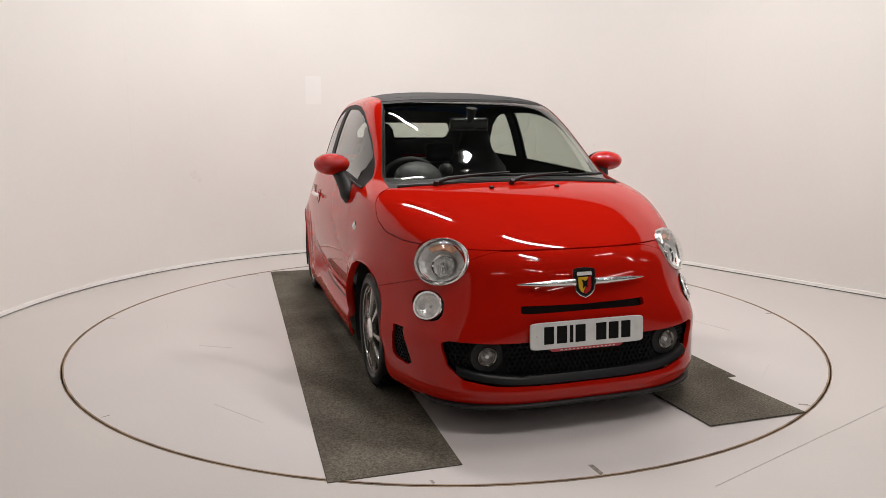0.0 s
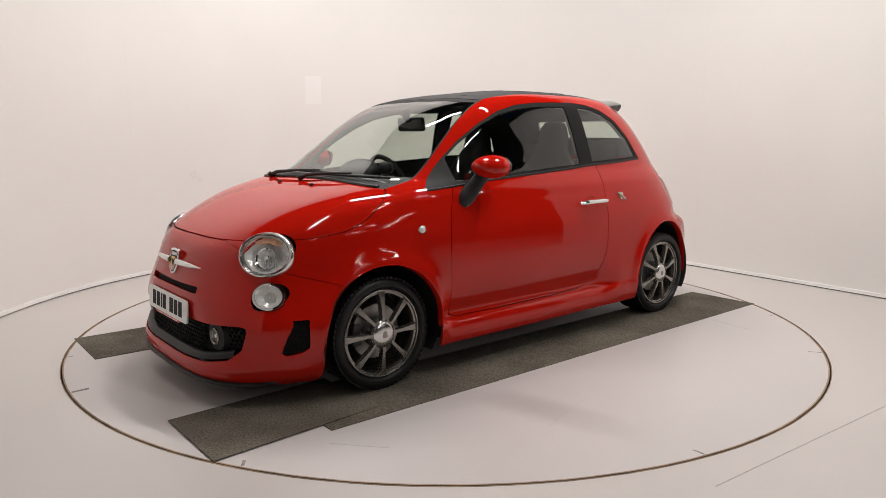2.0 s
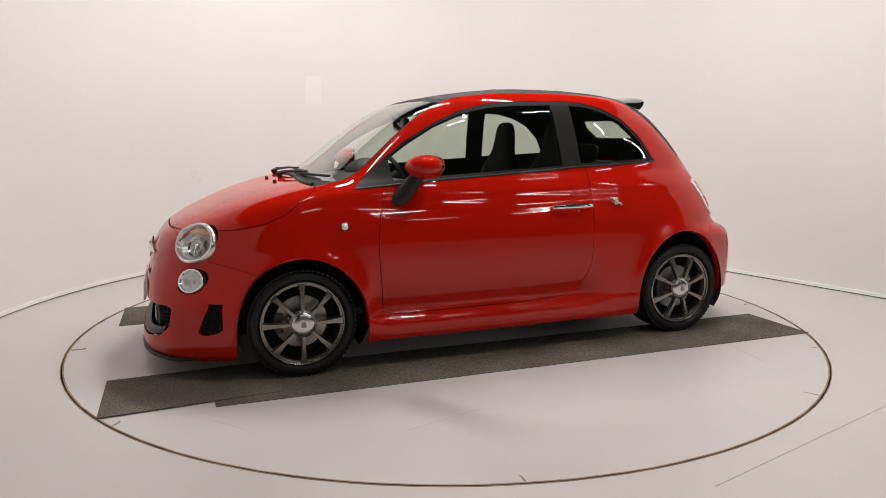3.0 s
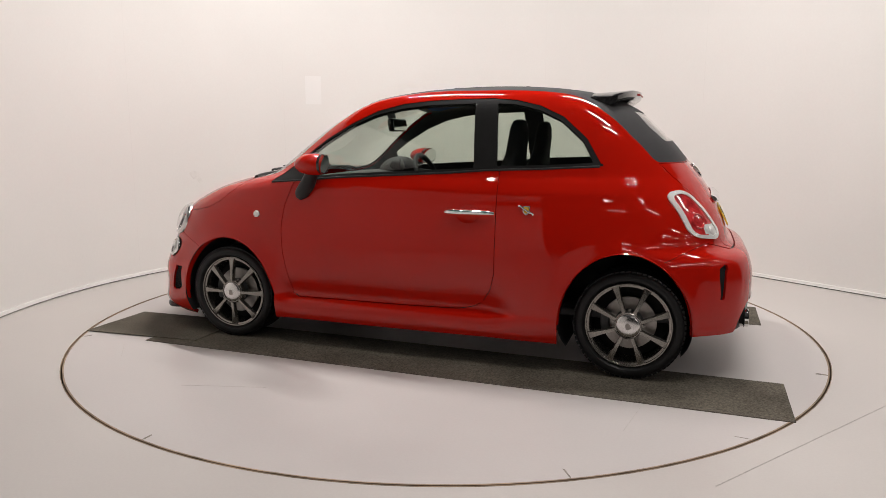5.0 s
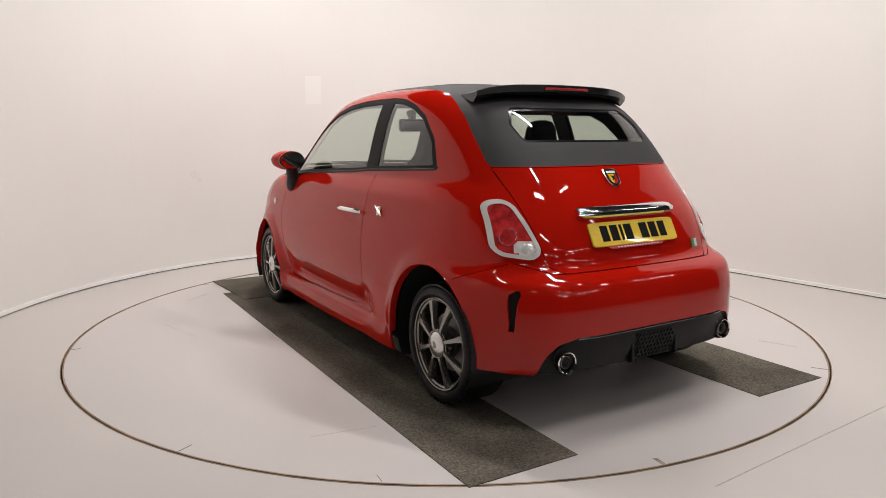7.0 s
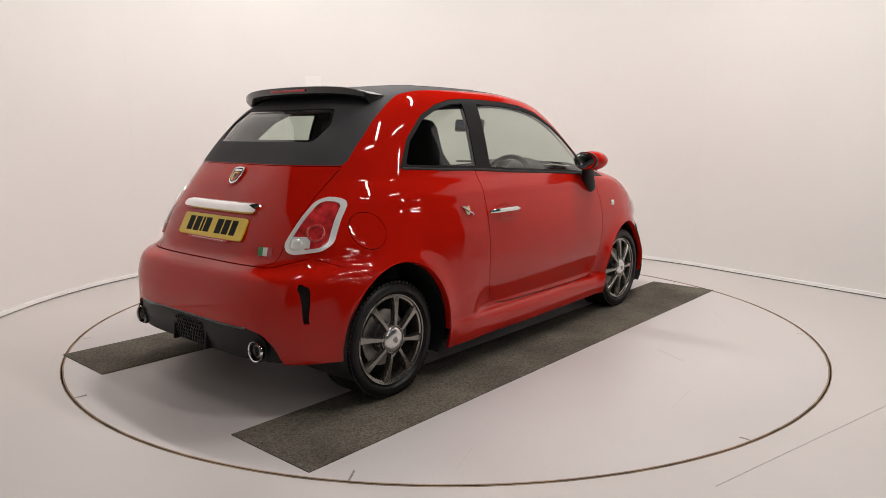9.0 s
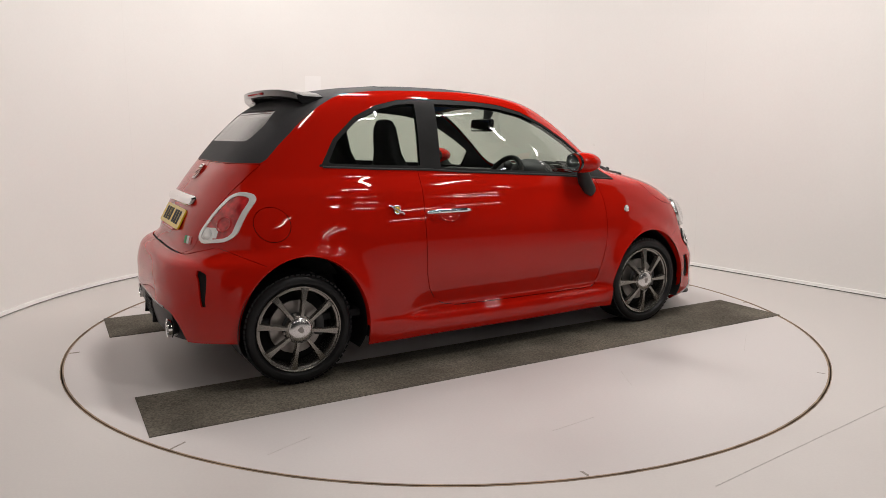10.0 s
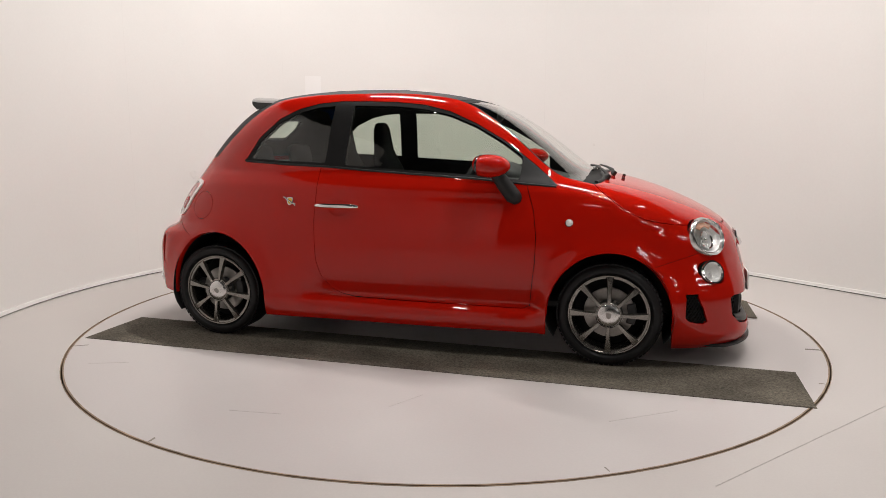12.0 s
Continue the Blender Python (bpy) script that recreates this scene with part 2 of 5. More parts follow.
def build_room():
    bm = annulus(TABLE_R + 0.009, 12.0, 0.0)
    floor = part("floor", bm, FLOOR)
    tagged(floor, "pale grey painted floor round the turntable pit", "floor", kind="structure")
    pit = part("pit", annulus(0.02, TABLE_R + 0.4, -0.09), DARK, floor)
    part("pit_edge", lathe([(TABLE_R + 0.009, 0.0015), (TABLE_R + 0.0125, 0.0015), (TABLE_R + 0.0125, -0.08), (TABLE_R + 0.009, -0.08)], 128, closed=True), RUST, floor, "rusty steel edge of the pit")
    # a long crack in the floor paint
    a, b = Vector((0.94, -2.24)), Vector((3.1, -0.72))
    d = (b - a)
    part("crack", box(d.length, 0.004, 0.002, 0, pose(*((a + b) / 2), 0.0005, 0, 0, math.degrees(math.atan2(d.y, d.x)))), FAINT, floor)
    for x, y, w, r in ((2.12, -1.35, 0.02, 20), (1.55, -2.33, 0.014, 60), (-1.9, -1.75, 0.018, 10), (2.5, -0.9, 0.02, 40), (0.62, -2.6, 0.012, 0), (-0.9, -2.45, 0.015, 30), (2.9, -0.35, 0.02, 80)):
        part("chip", slab([(w * c * 0.5 * (1 + 0.3 * math.sin(3 * i)), w * s * 0.35) for i, (c, s) in enumerate((math.cos(k), math.sin(k)) for k in [j * 0.785 for j in range(8)])], 0.0008, 0, pose(x, y, 0, 0, 0, r)), SCUFF, floor)
    line = wall_line()
    wall = part("wall_curved", ribbon(line, 0.0, 0.08, 0.012, 3.5), WALL, smooth=True)
    tagged(wall, "smooth white curved studio wall", "wall", kind="structure")
    bead = part("trim", ribbon(line, -0.012, 0.0, 0.008, 0.034), WALL_TRIM)
    tagged(bead, "white bead along the foot of the wall", "trim", kind="structure")
    # near-black strip filling the gap below the wall, in place of its shade
    gap = part("shade_strip", ribbon(line, 0.006, 0.07, 0.0, 0.011), DARK)
    tagged(gap, "dark shadow gap under the curved wall", "trim", kind="structure")
    # a pale patch painted for light reflected onto the wall, seams and a stain
    def wall_patch(name, a0, a1, z0, z1, mat, lift):
        bm = bmesh.new()
        rows = [[bm.verts.new(((WALL_R - lift) * math.cos(radians(a)), (WALL_R - lift) * math.sin(radians(a)), z)) for z in (z0, z1)] for a in (a0 + (a1 - a0) * k / 6 for k in range(7))]
        for r, q in zip(rows, rows[1:]):
            bm.faces.new((r[0], q[0], q[1], r[1]))
        return part(name, bm, mat, wall)
    wall_patch("glow_patch", 114.9, 118.0, 1.50, 1.775, WALL_GLOW, 0.0015)
    for a in (122.3, 39.2, 70.0, 152.0):
        wall_patch("seam", a, a + 0.05, 0.04, 3.45, WALL_SEAM, 0.0015)
    for a, z, r in ((140.3, 0.84, 0.05), (139.4, 0.79, 0.03), (127.0, 0.62, 0.02), (60.0, 1.1, 0.015)):
        m = frame_at((WALL_R * 0.9989 * math.cos(radians(a)), WALL_R * 0.9989 * math.sin(radians(a)), z), (-math.cos(radians(a)), -math.sin(radians(a)), 0))
        part("stain", slab([(r * c * (1 + 0.25 * math.sin(5 * k)), r * 0.8 * q) for k, (c, q) in enumerate((math.cos(v * 0.63), math.sin(v * 0.63)) for v in range(10))], 0.0008, 0, m), WALL_STAIN, wall)
    # the hall around
    bm = box(20, 20, 5.2, 0, pose(0, -2, 2.55))
    bmesh.ops.reverse_faces(bm, faces=bm.faces)
    for f in [f for f in bm.faces if f.calc_center_median().z < 0]:
        bm.faces.remove(f)
    tops = [f for f in bm.faces if f.calc_center_median().z > 5]
    for f in tops:
        bm.faces.remove(f)
    tagged(part("wall_hall", bm, HALL), "dark grey walls of the hall around", "wall", kind="structure")
    tagged(part("ceiling", box(20, 20, 0.1, 0, pose(0, -2, 5.2)), HALL), "dark hall ceiling", "ceiling", kind="structure")


def build_tubes():
    for x, y, z, turn, length, watts in TUBES:
        m = pose(x, y, z, 0, 0, turn)
        lamp = new("tube_lamp")
        tagged(lamp, "fluorescent tube fitting hung under the hall ceiling", "lamp", "ceiling tubes")
        lamp.matrix_basis = m
        part("housing", box(length + 0.1, 0.12, 0.06, 0.008, pose(0, 0, 0.05)), FIXTURE, lamp)
        part("tube", tube([(-length / 2, 0, 0), (length / 2, 0, 0)], 0.018), TUBE, lamp, "lit white tube")
        data = bpy.data.lights.new("tube_light", "AREA")
        data.shape, data.size, data.size_y, data.energy, data.color = "RECTANGLE", length, 0.06, watts, LAMP_COLOUR
        ob = new("tube_light", data)
        ob.matrix_basis = m @ pose(0, 0, -0.03)


build_room()
build_tubes()

# ------------------------------------------------------------------ turntable and mats
turntable = new("turntable")
tagged(turntable, "round pale grey painted turntable flush with the floor", "turntable")
part("deck", lathe([(0, 0), (TABLE_R - 0.004, 0), (TABLE_R, -0.004), (TABLE_R, -0.06), (0, -0.06)], 160), TABLE, turntable, smooth=True)
part("rim", lathe([(TABLE_R - 0.006, 0.0012), (TABLE_R + 0.001, 0.0012), (TABLE_R + 0.001, -0.05), (TABLE_R - 0.006, -0.05)], 160, closed=True), RUST, turntable, "rusty brown steel rim")


def mat_strip(name, outline, z, label):
    ob = part(name, slab(outline, 0.004, 0.0015, pose(0, 0, z)), CARPET)
    return tagged(ob, label, "mat", "wheel mats")


def in_car(x, y):
    return (x - 0.0806, y + 0.0471)


mat_one = mat_strip("carpet_mat", [in_car(*p) for p in ((-1.885, -1.045), (2.078, -1.112), (2.088, -0.615), (-1.88, -0.548))], 0.0, "long grey ribbed carpet strip under the car's wheels")
mat_two = mat_strip("carpet_mat", [in_car(*p) for p in ((-1.885, 0.582), (1.592, 0.515), (1.592, 1.012), (-1.878, 1.075))], 0.0, "long grey carpet strip under the car's wheels")
mat_three = mat_strip("carpet_mat", [in_car(*p) for p in ((1.30, 0.458), (2.075, 0.483), (2.078, 0.975), (1.30, 0.93))], 0.0042, "short grey carpet piece lapped over the long strip")

# tape marks and scratches on the deck: radius, angle, length, width, turn
for r, a, l, w, t in ((2.19, 357.0, 0.085, 0.022, 4), (2.215, 341.3, 0.035, 0.012, 20), (2.205, 29.8, 0.05, 0.014, 25), (2.205, 76.0, 0.055, 0.010, 10), (2.195, 120.6, 0.075, 0.007, 0), (2.20, 142.0, 0.06, 0.004, 30),
                      (2.205, 169.4, 0.06, 0.020, 0), (2.195, 211.0, 0.085, 0.010, 0), (2.21, 252.8, 0.045, 0.012, 15), (2.20, 300.5, 0.04, 0.006, 0)):
    m = pose(0, 0, 0, 0, 0, a) @ pose(r, 0, 0, 0, 0, t)
    part("tape_mark", slab([(-l / 2, -w / 2), (l / 2, -w / 3), (l / 2 - 0.01, w / 2), (-l / 2 + 0.005, w / 2.4)], 0.0009, 0, m), SCUFF, turntable, "worn brown tape mark")
for x, y, l, a in ((1.25, -1.35, 0.5, 35), (-0.4, -1.75, 0.35, 5), (0.6, 1.55, 0.6, 15), (-1.3, 1.3, 0.4, 80), (0.2, -1.45, 0.3, 60), (1.5, 1.25, 0.35, 130), (-1.5, -1.35, 0.3, 20)):
    part("scratch", box(l * 0.7, 0.002, 0.001, 0, pose(x, y, 0.0004, 0, 0, a)), FAINT, turntable)


# ------------------------------------------------------------------ the car's shell
def smooth_table(xs, ys):
    """A monotone cubic through the points."""
    xs, ys = np.array(xs, float), np.array(ys, float)
    h, d = np.diff(xs), np.diff(ys) / np.diff(xs)
    m = np.zeros_like(ys)
    m[0], m[-1] = d[0], d[-1]
    for i in range(1, len(xs) - 1):
        if d[i - 1] * d[i] > 0:
            w1, w2 = 2 * h[i] + h[i - 1], h[i] + 2 * h[i - 1]
            m[i] = (w1 + w2) / (w1 / d[i - 1] + w2 / d[i])

    def f(x):
        x = np.clip(np.asarray(x, float), xs[0], xs[-1])
        i = np.clip(np.searchsorted(xs, x) - 1, 0, len(xs) - 2)
        t = (x - xs[i]) / h[i]
        return (1 + 2 * t) * (1 - t) ** 2 * ys[i] + t * (1 - t) ** 2 * h[i] * m[i] + t * t * (3 - 2 * t) * ys[i + 1] + t * t * (t - 1) * h[i] * m[i + 1]
    return f


def table(*pairs):
    return smooth_table([p[0] for p in pairs], [p[1] for p in pairs])


TOP = 1.484
nose_x = table((0.10, 1.875), (0.135, 1.905), (0.17, 1.908), (0.22, 1.89), (0.30, 1.875), (0.37, 1.876), (0.45, 1.872), (0.54, 1.85), (0.60, 1.832), (0.65, 1.812), (0.70, 1.778), (0.735, 1.735), (0.78, 1.655),
               (0.83, 1.545), (0.89, 1.385), (0.935, 1.23), (0.962, 1.11), (0.985, 1.01), (1.03, 0.94), (1.158, 0.775), (1.282, 0.60), (1.365, 0.448), (1.405, 0.33), (1.44, 0.165), (1.462, -0.005), (1.474, -0.14), (TOP, -0.31))
tail_x = table((0.10, -1.60), (0.135, -1.65), (0.19, -1.69), (0.25, -1.72), (0.35, -1.735), (0.487, -1.735), (0.58, -1.715), (0.618, -1.69), (0.64, -1.64), (0.66, -1.615), (0.73, -1.592), (0.83, -1.548), (0.90, -1.505),
               (1.0, -1.432), (1.056, -1.385), (1.20, -1.262), (1.33, -1.12), (1.385, -1.02), (1.42, -0.925), (1.448, -0.785), (1.466, -0.625), (1.476, -0.475), (TOP, -0.33))
half_w = table((0.10, 0.73), (0.135, 0.765), (0.16, 0.785), (0.215, 0.793), (0.252, 0.789), (0.270, 0.779), (0.294, 0.744), (0.33, 0.753), (0.37, 0.769), (0.42, 0.786), (0.47, 0.798), (0.60, 0.810), (0.70, 0.806), (0.76, 0.797), (0.80, 0.788), (0.845, 0.777), (0.868, 0.770), (0.91, 0.759),
               (0.96, 0.734), (1.0, 0.709), (1.06, 0.688), (1.20, 0.645), (1.30, 0.608), (1.37, 0.572), (1.41, 0.536), (1.435, 0.49), (1.452, 0.42), (1.466, 0.32), (1.477, 0.18), (TOP, 0.01))
bumper_w = table((0.10, 0.745), (0.135, 0.785), (0.18, 0.805), (0.25, 0.813), (0.35, 0.816), (0.47, 0.812), (0.60, 0.810), (0.70, 0.806), (0.76, 0.797), (TOP, 0.0))
nose_n = table((0.10, 3.6), (0.35, 3.8), (0.50, 3.2), (0.62, 2.95), (0.70, 2.95), (0.80, 3.4), (0.90, 3.9), (0.96, 3.9), (1.0, 4.6), (1.1, 5.3), (1.38, 5.3), (1.45, 3.5), (TOP, 2.4))
tail_n = table((0.10, 4.5), (0.58, 4.5), (0.68, 4.0), (0.9, 4.0), (1.1, 4.7), (1.38, 4.2), (1.45, 3.2), (TOP, 2.4))
nose_m = table((0.10, 0.60), (0.88, 0.60), (1.1, -0.10), (1.40, -0.25), (1.46, -0.32), (TOP, -0.32))
tail_m = table((0.10, -0.60), (1.0, -0.55), (1.40, -0.50), (1.46, -0.33), (TOP, -0.325))
taper = table((0.10, 0.02), (0.6, 0.04), (0.8, 0.08), (1.06, 0.13), (1.35, 0.12), (1.46, 0.02), (TOP, 0.0))
ARCHES = ((1.148, 0.262, 0.322, 0.348), (-1.125, 0.262, 0.318, 0.376))
NF, NM, NR = 78, 62, 78


def contour(z):
    """Half of the shell's outline at height z, from the nose's middle round the left side to the tail's middle."""
    xf, xr, w, mf, mr = float(nose_x(z)), float(tail_x(z)), float(half_w(z)), float(nose_m(z)), float(tail_m(z))
    nf, nr, tp = float(nose_n(z)), float(tail_n(z)), float(taper(z))

    def even(p, k):
        s = np.concatenate([[0], np.cumsum(np.hypot(*np.diff(p, axis=0).T))])
        q = np.linspace(0, s[-1], k)
        return np.stack([np.interp(q, s, p[:, 0]), np.interp(q, s, p[:, 1])], 1)
    a = np.linspace(0, math.pi / 2, 500)
    c, s = np.cos(a), np.sin(a)
    front = np.stack([mf + (xf - mf) * c ** (2 / nf), w * s ** (2 / nf)], 1)
    rear = np.stack([mr + (xr - mr) * c ** (2 / nr), w * s ** (2 / nr)], 1)[::-1]
    rear[:, 1] *= 1 - tp * ((rear[:, 0] - mr) / (xr - mr)) ** 2
    mid = np.stack([np.linspace(mf, mr, 80), np.full(80, w)], 1)
    line = np.concatenate([even(front, NF)[:-1], even(mid, NM)[:-1], even(rear, NR)])
    # the doors are crowned a little, and the bumpers do not draw in at the sill
    crown = 0.016 * np.clip(1 - (line[:, 0] / 0.9) ** 2, 0, 1) ** 1.5 * (line[:, 1] / w) ** 2
    ends = np.clip(np.where(line[:, 0] > 0, (line[:, 0] - 0.74) / 0.14, (-0.42 - line[:, 0]) / 0.22), 0, 1)
    wide = max(0.0, float(bumper_w(z)) - w) * np.where(line[:, 0] > 0, 1.0, 0.85) * ends * ends * (3 - 2 * ends) * (line[:, 1] / w)
    line[:, 1] += crown + wide
    return line


def shell_grid():
    z = np.linspace(0.10, TOP, 3000)
    step = np.sqrt(np.diff(z) ** 2 + (0.8 * np.diff(nose_x(z))) ** 2 + np.diff(half_w(z)) ** 2)
    s = np.concatenate([[0], np.cumsum(step)])
    levels = np.interp(np.linspace(0, s[-1], 150), s, z)
    half = np.stack([np.concatenate([contour(h), np.full((NF + NM + NR - 2, 1), h)], 1) for h in levels])
    # lips of the wheel arches stand a little proud
    for cx, cz, a, b in ARCHES:
        r = np.hypot((half[..., 0] - cx) / a, (half[..., 2] - cz) / b)
        half[..., 1] += 0.018 * np.exp(-((r - 1.0) / 0.16) ** 2) * (half[..., 1] > 0.5) * np.clip((half[..., 2] - 0.1) / 0.2, 0, 1)
    full = np.concatenate([half, half[:, -2:0:-1] * np.array([1, -1, 1])], 1)
    return full


GRID = shell_grid()
ROWS_G, COLS_G = GRID.shape[:2]


def grid_normals(g):
    du = np.roll(g, -1, 1) - np.roll(g, 1, 1)
    dv = np.gradient(g, axis=0)
    n = np.cross(du, dv)
    n /= np.maximum(np.linalg.norm(n, axis=2, keepdims=True), 1e-9)
    n[-1] = (0, 0, 1)
    return n


NORM = grid_normals(GRID)
if NORM[40, 0, 0] < 0:
    NORM = -NORM
NORM[-1] = (0, 0, 1)


def skin(x, y, z, sign):
    """The shell's third coordinate where two are given."""
    c = contour(z)
    if x is None:
        c = c[:NF] if sign > 0 else c[::-1][:NR]
        return Vector((float(np.interp(abs(y), c[:, 1], c[:, 0])), y, z))
    c = c[::-1]
    w = float(np.interp(x, c[:, 0], c[:, 1]))
    for cx, cz, a, b in ARCHES:
        w += 0.018 * math.exp(-((math.hypot((x - cx) / a, (z - cz) / b) - 1.0) / 0.16) ** 2) * min(1.0, max(0.0, (z - 0.1) / 0.2))
    return Vector((x, sign * w, z))


def near(x=None, y=None, z=None, sign=1):
    """A place on the shell and its outward normal: give z, and x or y."""
    e = 0.006
    p = skin(x, y, z, sign)
    up = skin(x, y, z + e, sign) - skin(x, y, z - e, sign)
    if x is None:
        along = skin(None, y + e, z, sign) - skin(None, y - e, z, sign)
        n = along.cross(up)
        if n.x * sign < 0:
            n = -n
    else:
        along = skin(x + e, y, z, sign) - skin(x - e, y, z, sign)
        n = along.cross(up)
        if n.y * sign < 0:
            n = -n
    return p, n.normalized()


class Shell:
    """A mesh that outlines cut into regions."""

    def __init__(self):
        self.v = [tuple(p) for p in GRID.reshape(-1, 3)]
        self.n = [tuple(p) for p in NORM.reshape(-1, 3)]
        self.f = []
        for i in range(ROWS_G - 1):
            for j in range(COLS_G):
                k = (j + 1) % COLS_G
                self.f.append((i * COLS_G + j, i * COLS_G + k, (i + 1) * COLS_G + k, (i + 1) * COLS_G + j))
        self.f.append(tuple((ROWS_G - 1) * COLS_G + j for j in range(COLS_G)))
        self.label = ["body"] * len(self.f)

    def centres(self):
        v = np.array(self.v)
        n = np.array([len(f) for f in self.f])
        flat = v[np.fromiter((a for f in self.f for a in f), int, n.sum())]
        start = np.concatenate([[0], np.cumsum(n)[:-1]])
        return np.add.reduceat(flat, start, axis=0) / n[:, None]

    def cut(self, fn, zone):
        """Split the faces of a zone along fn = 0."""
        v = np.array(self.v)
        d = fn(v)
        d[np.abs(d) < 1e-6] = 1e-6
        inside = zone(v)
        faces, labels, made = [], [], {}

        def mid(a, b):
            key = (min(a, b), max(a, b))
            if key not in made:
                t = d[a] / (d[a] - d[b])
                p = v[a] * (1 - t) + v[b] * t
                n = np.array(self.n[a]) * (1 - t) + np.array(self.n[b]) * t
                made[key] = len(self.v)
                self.v.append(tuple(p))
                self.n.append(tuple(n / max(np.linalg.norm(n), 1e-9)))
            return made[key]
        sign, inside = (d > 0).tolist(), inside.tolist()
        for f, lab in zip(self.f, self.label):
            s = [sign[i] for i in f]
            if all(s) or not any(s) or not any(inside[i] for i in f):
                faces.append(f)
                labels.append(lab)
                continue
            for side in (True, False):
                poly = []
                for k, a in enumerate(f):
                    b = f[(k + 1) % len(f)]
                    if s[k] == side:
                        poly.append(a)
                    if s[k] != s[(k + 1) % len(f)]:
                        poly.append(mid(a, b))
                if len(poly) > 2:
                    faces.append(tuple(poly))
                    labels.append(lab)
        self.f, self.label = faces, labels

    def mark(self, fn, zone, name, only=None):
        c = self.centres()
        hit = (fn(c) < 0) & zone(c)
        for i in np.nonzero(hit)[0]:
            if only is None or self.label[i] in only:
                self.label[i] = name

    def region(self, fn, zone, name, gap=0.0, only=None):
        """Name what lies inside an outline; with a gap, a shut line runs round it."""
        if gap:
            self.cut(lambda p: fn(p) - gap, zone)
            self.cut(lambda p: fn(p) + gap, zone)
            self.mark(lambda p: fn(p) - gap, zone, name + "_gap", only)
            self.mark(lambda p: fn(p) + gap, zone, name, (name + "_gap",))
        else:
            self.cut(fn, zone)
            self.mark(fn, zone, name, only)

    def pick(self, *names, want=None):
        """Vertices, normals and faces of the named regions."""
        idx = [i for i, l in enumerate(self.label) if l in names and (want is None or want[i])]
        used, faces = {}, []
        for i in idx:
            faces.append(tuple(used.setdefault(a, len(used)) for a in self.f[i]))
        keys = list(used)
        return np.array(self.v)[keys] if keys else np.zeros((0, 3)), np.array(self.n)[keys] if keys else np.zeros((0, 3)), faces


def inside(poly, i, j, r=0.0, mirror=False):
    """Signed distance to a closed outline in the axes i, j; below 0 inside. r rounds the corners; mirror folds y."""
    poly = np.array(poly, float)

    def fn(p):
        q = np.stack([np.abs(p[:, i]) if (mirror and i == 1) else p[:, i], p[:, j]], 1)
        best, odd = np.full(len(q), 1e9), np.zeros(len(q), bool)
        for a, b in zip(poly, np.roll(poly, -1, 0)):
            e = b - a
            t = np.clip(((q - a) @ e) / (e @ e), 0, 1)
            best = np.minimum(best, np.hypot(*(q - a - t[:, None] * e).T))
            cross = ((a[1] > q[:, 1]) != (b[1] > q[:, 1]))
            with np.errstate(divide="ignore", invalid="ignore"):
                xi = a[0] + (q[:, 1] - a[1]) * e[0] / (e[1] if e[1] else 1e-12)
            odd ^= cross & (q[:, 0] < xi)
        return np.where(odd, -best, best) - r
    return fn


def arch_field(cx, cz, a, b):
    return lambda p: (np.hypot((p[:, 0] - cx) / a, (np.maximum(p[:, 2], cz) - cz) / b) - 1) * min(a, b)


def side_zone(p):
    return (np.abs(p[:, 1]) > 0.40) & (p[:, 0] < 1.75) & (p[:, 0] > -1.5)


def front_zone(p):
    return p[:, 0] > 1.25


def rear_zone(p):
    return p[:, 0] < -0.95


def screen_zone(p):
    return (p[:, 0] > 0.05) & (p[:, 2] > 0.94)


def right_zone(p):
    return (p[:, 1] < -0.4) & (p[:, 0] < -1.0)


GLASSLINE = [(-0.985, 1.050), (-0.70, 1.036), (-0.40, 1.025), (-0.215, 1.010), (0.10, 0.992), (0.41, 0.975), (0.72, 0.949), (0.872, 0.938),
             (0.728, 1.055), (0.566, 1.174), (0.41, 1.263), (0.255, 1.332), (0.10, 1.369), (-0.06, 1.385), (-0.22, 1.391), (-0.40, 1.393), (-0.53, 1.382), (-0.655, 1.352), (-0.78, 1.294), (-0.905, 1.183)]
DOORGLASS = [(-0.335, 1.032), (0.10, 1.008), (0.41, 0.991), (0.665, 0.971), (0.672, 1.088), (0.554, 1.170), (0.406, 1.253), (0.26, 1.311), (0.10, 1.345), (-0.06, 1.361), (-0.31, 1.367)]
QUARTER = [(-0.945, 1.064), (-0.70, 1.052), (-0.455, 1.043), (-0.43, 1.366), (-0.53, 1.359), (-0.65, 1.330), (-0.77, 1.275), (-0.885, 1.173)]
DOOR = [(-0.475, 1.04), (-0.482, 0.72), (-0.478, 0.50), (-0.455, 0.41), (-0.405, 0.335), (-0.345, 0.305), (-0.27, 0.291), (0.0, 0.287), (0.70, 0.283), (0.735, 0.300), (0.742, 0.36), (0.765, 0.55), (0.768, 0.68), (0.752, 0.81), (0.722, 0.90), (0.70, 0.965)]
HOOD = [(2.2, 0.728), (1.75, 0.728), (1.62, 0.735), (1.45, 0.748), (1.32, 0.772), (1.22, 0.815), (1.14, 0.875), (1.06, 0.935), (1.005, 0.985), (1.00, 1.2), (2.2, 1.2)]
BUMPER_F = [(1.36, 0.535), (1.62, 0.612), (1.69, 0.66), (1.72, 0.726), (2.3, 0.726), (2.3, -0.2), (1.36, -0.2)]
BUMPER_R = [(-1.30, 0.60), (-1.49, 0.682), (-1.605, 0.640), (-2.2, 0.634), (-2.2, -0.2), (-1.30, -0.2)]
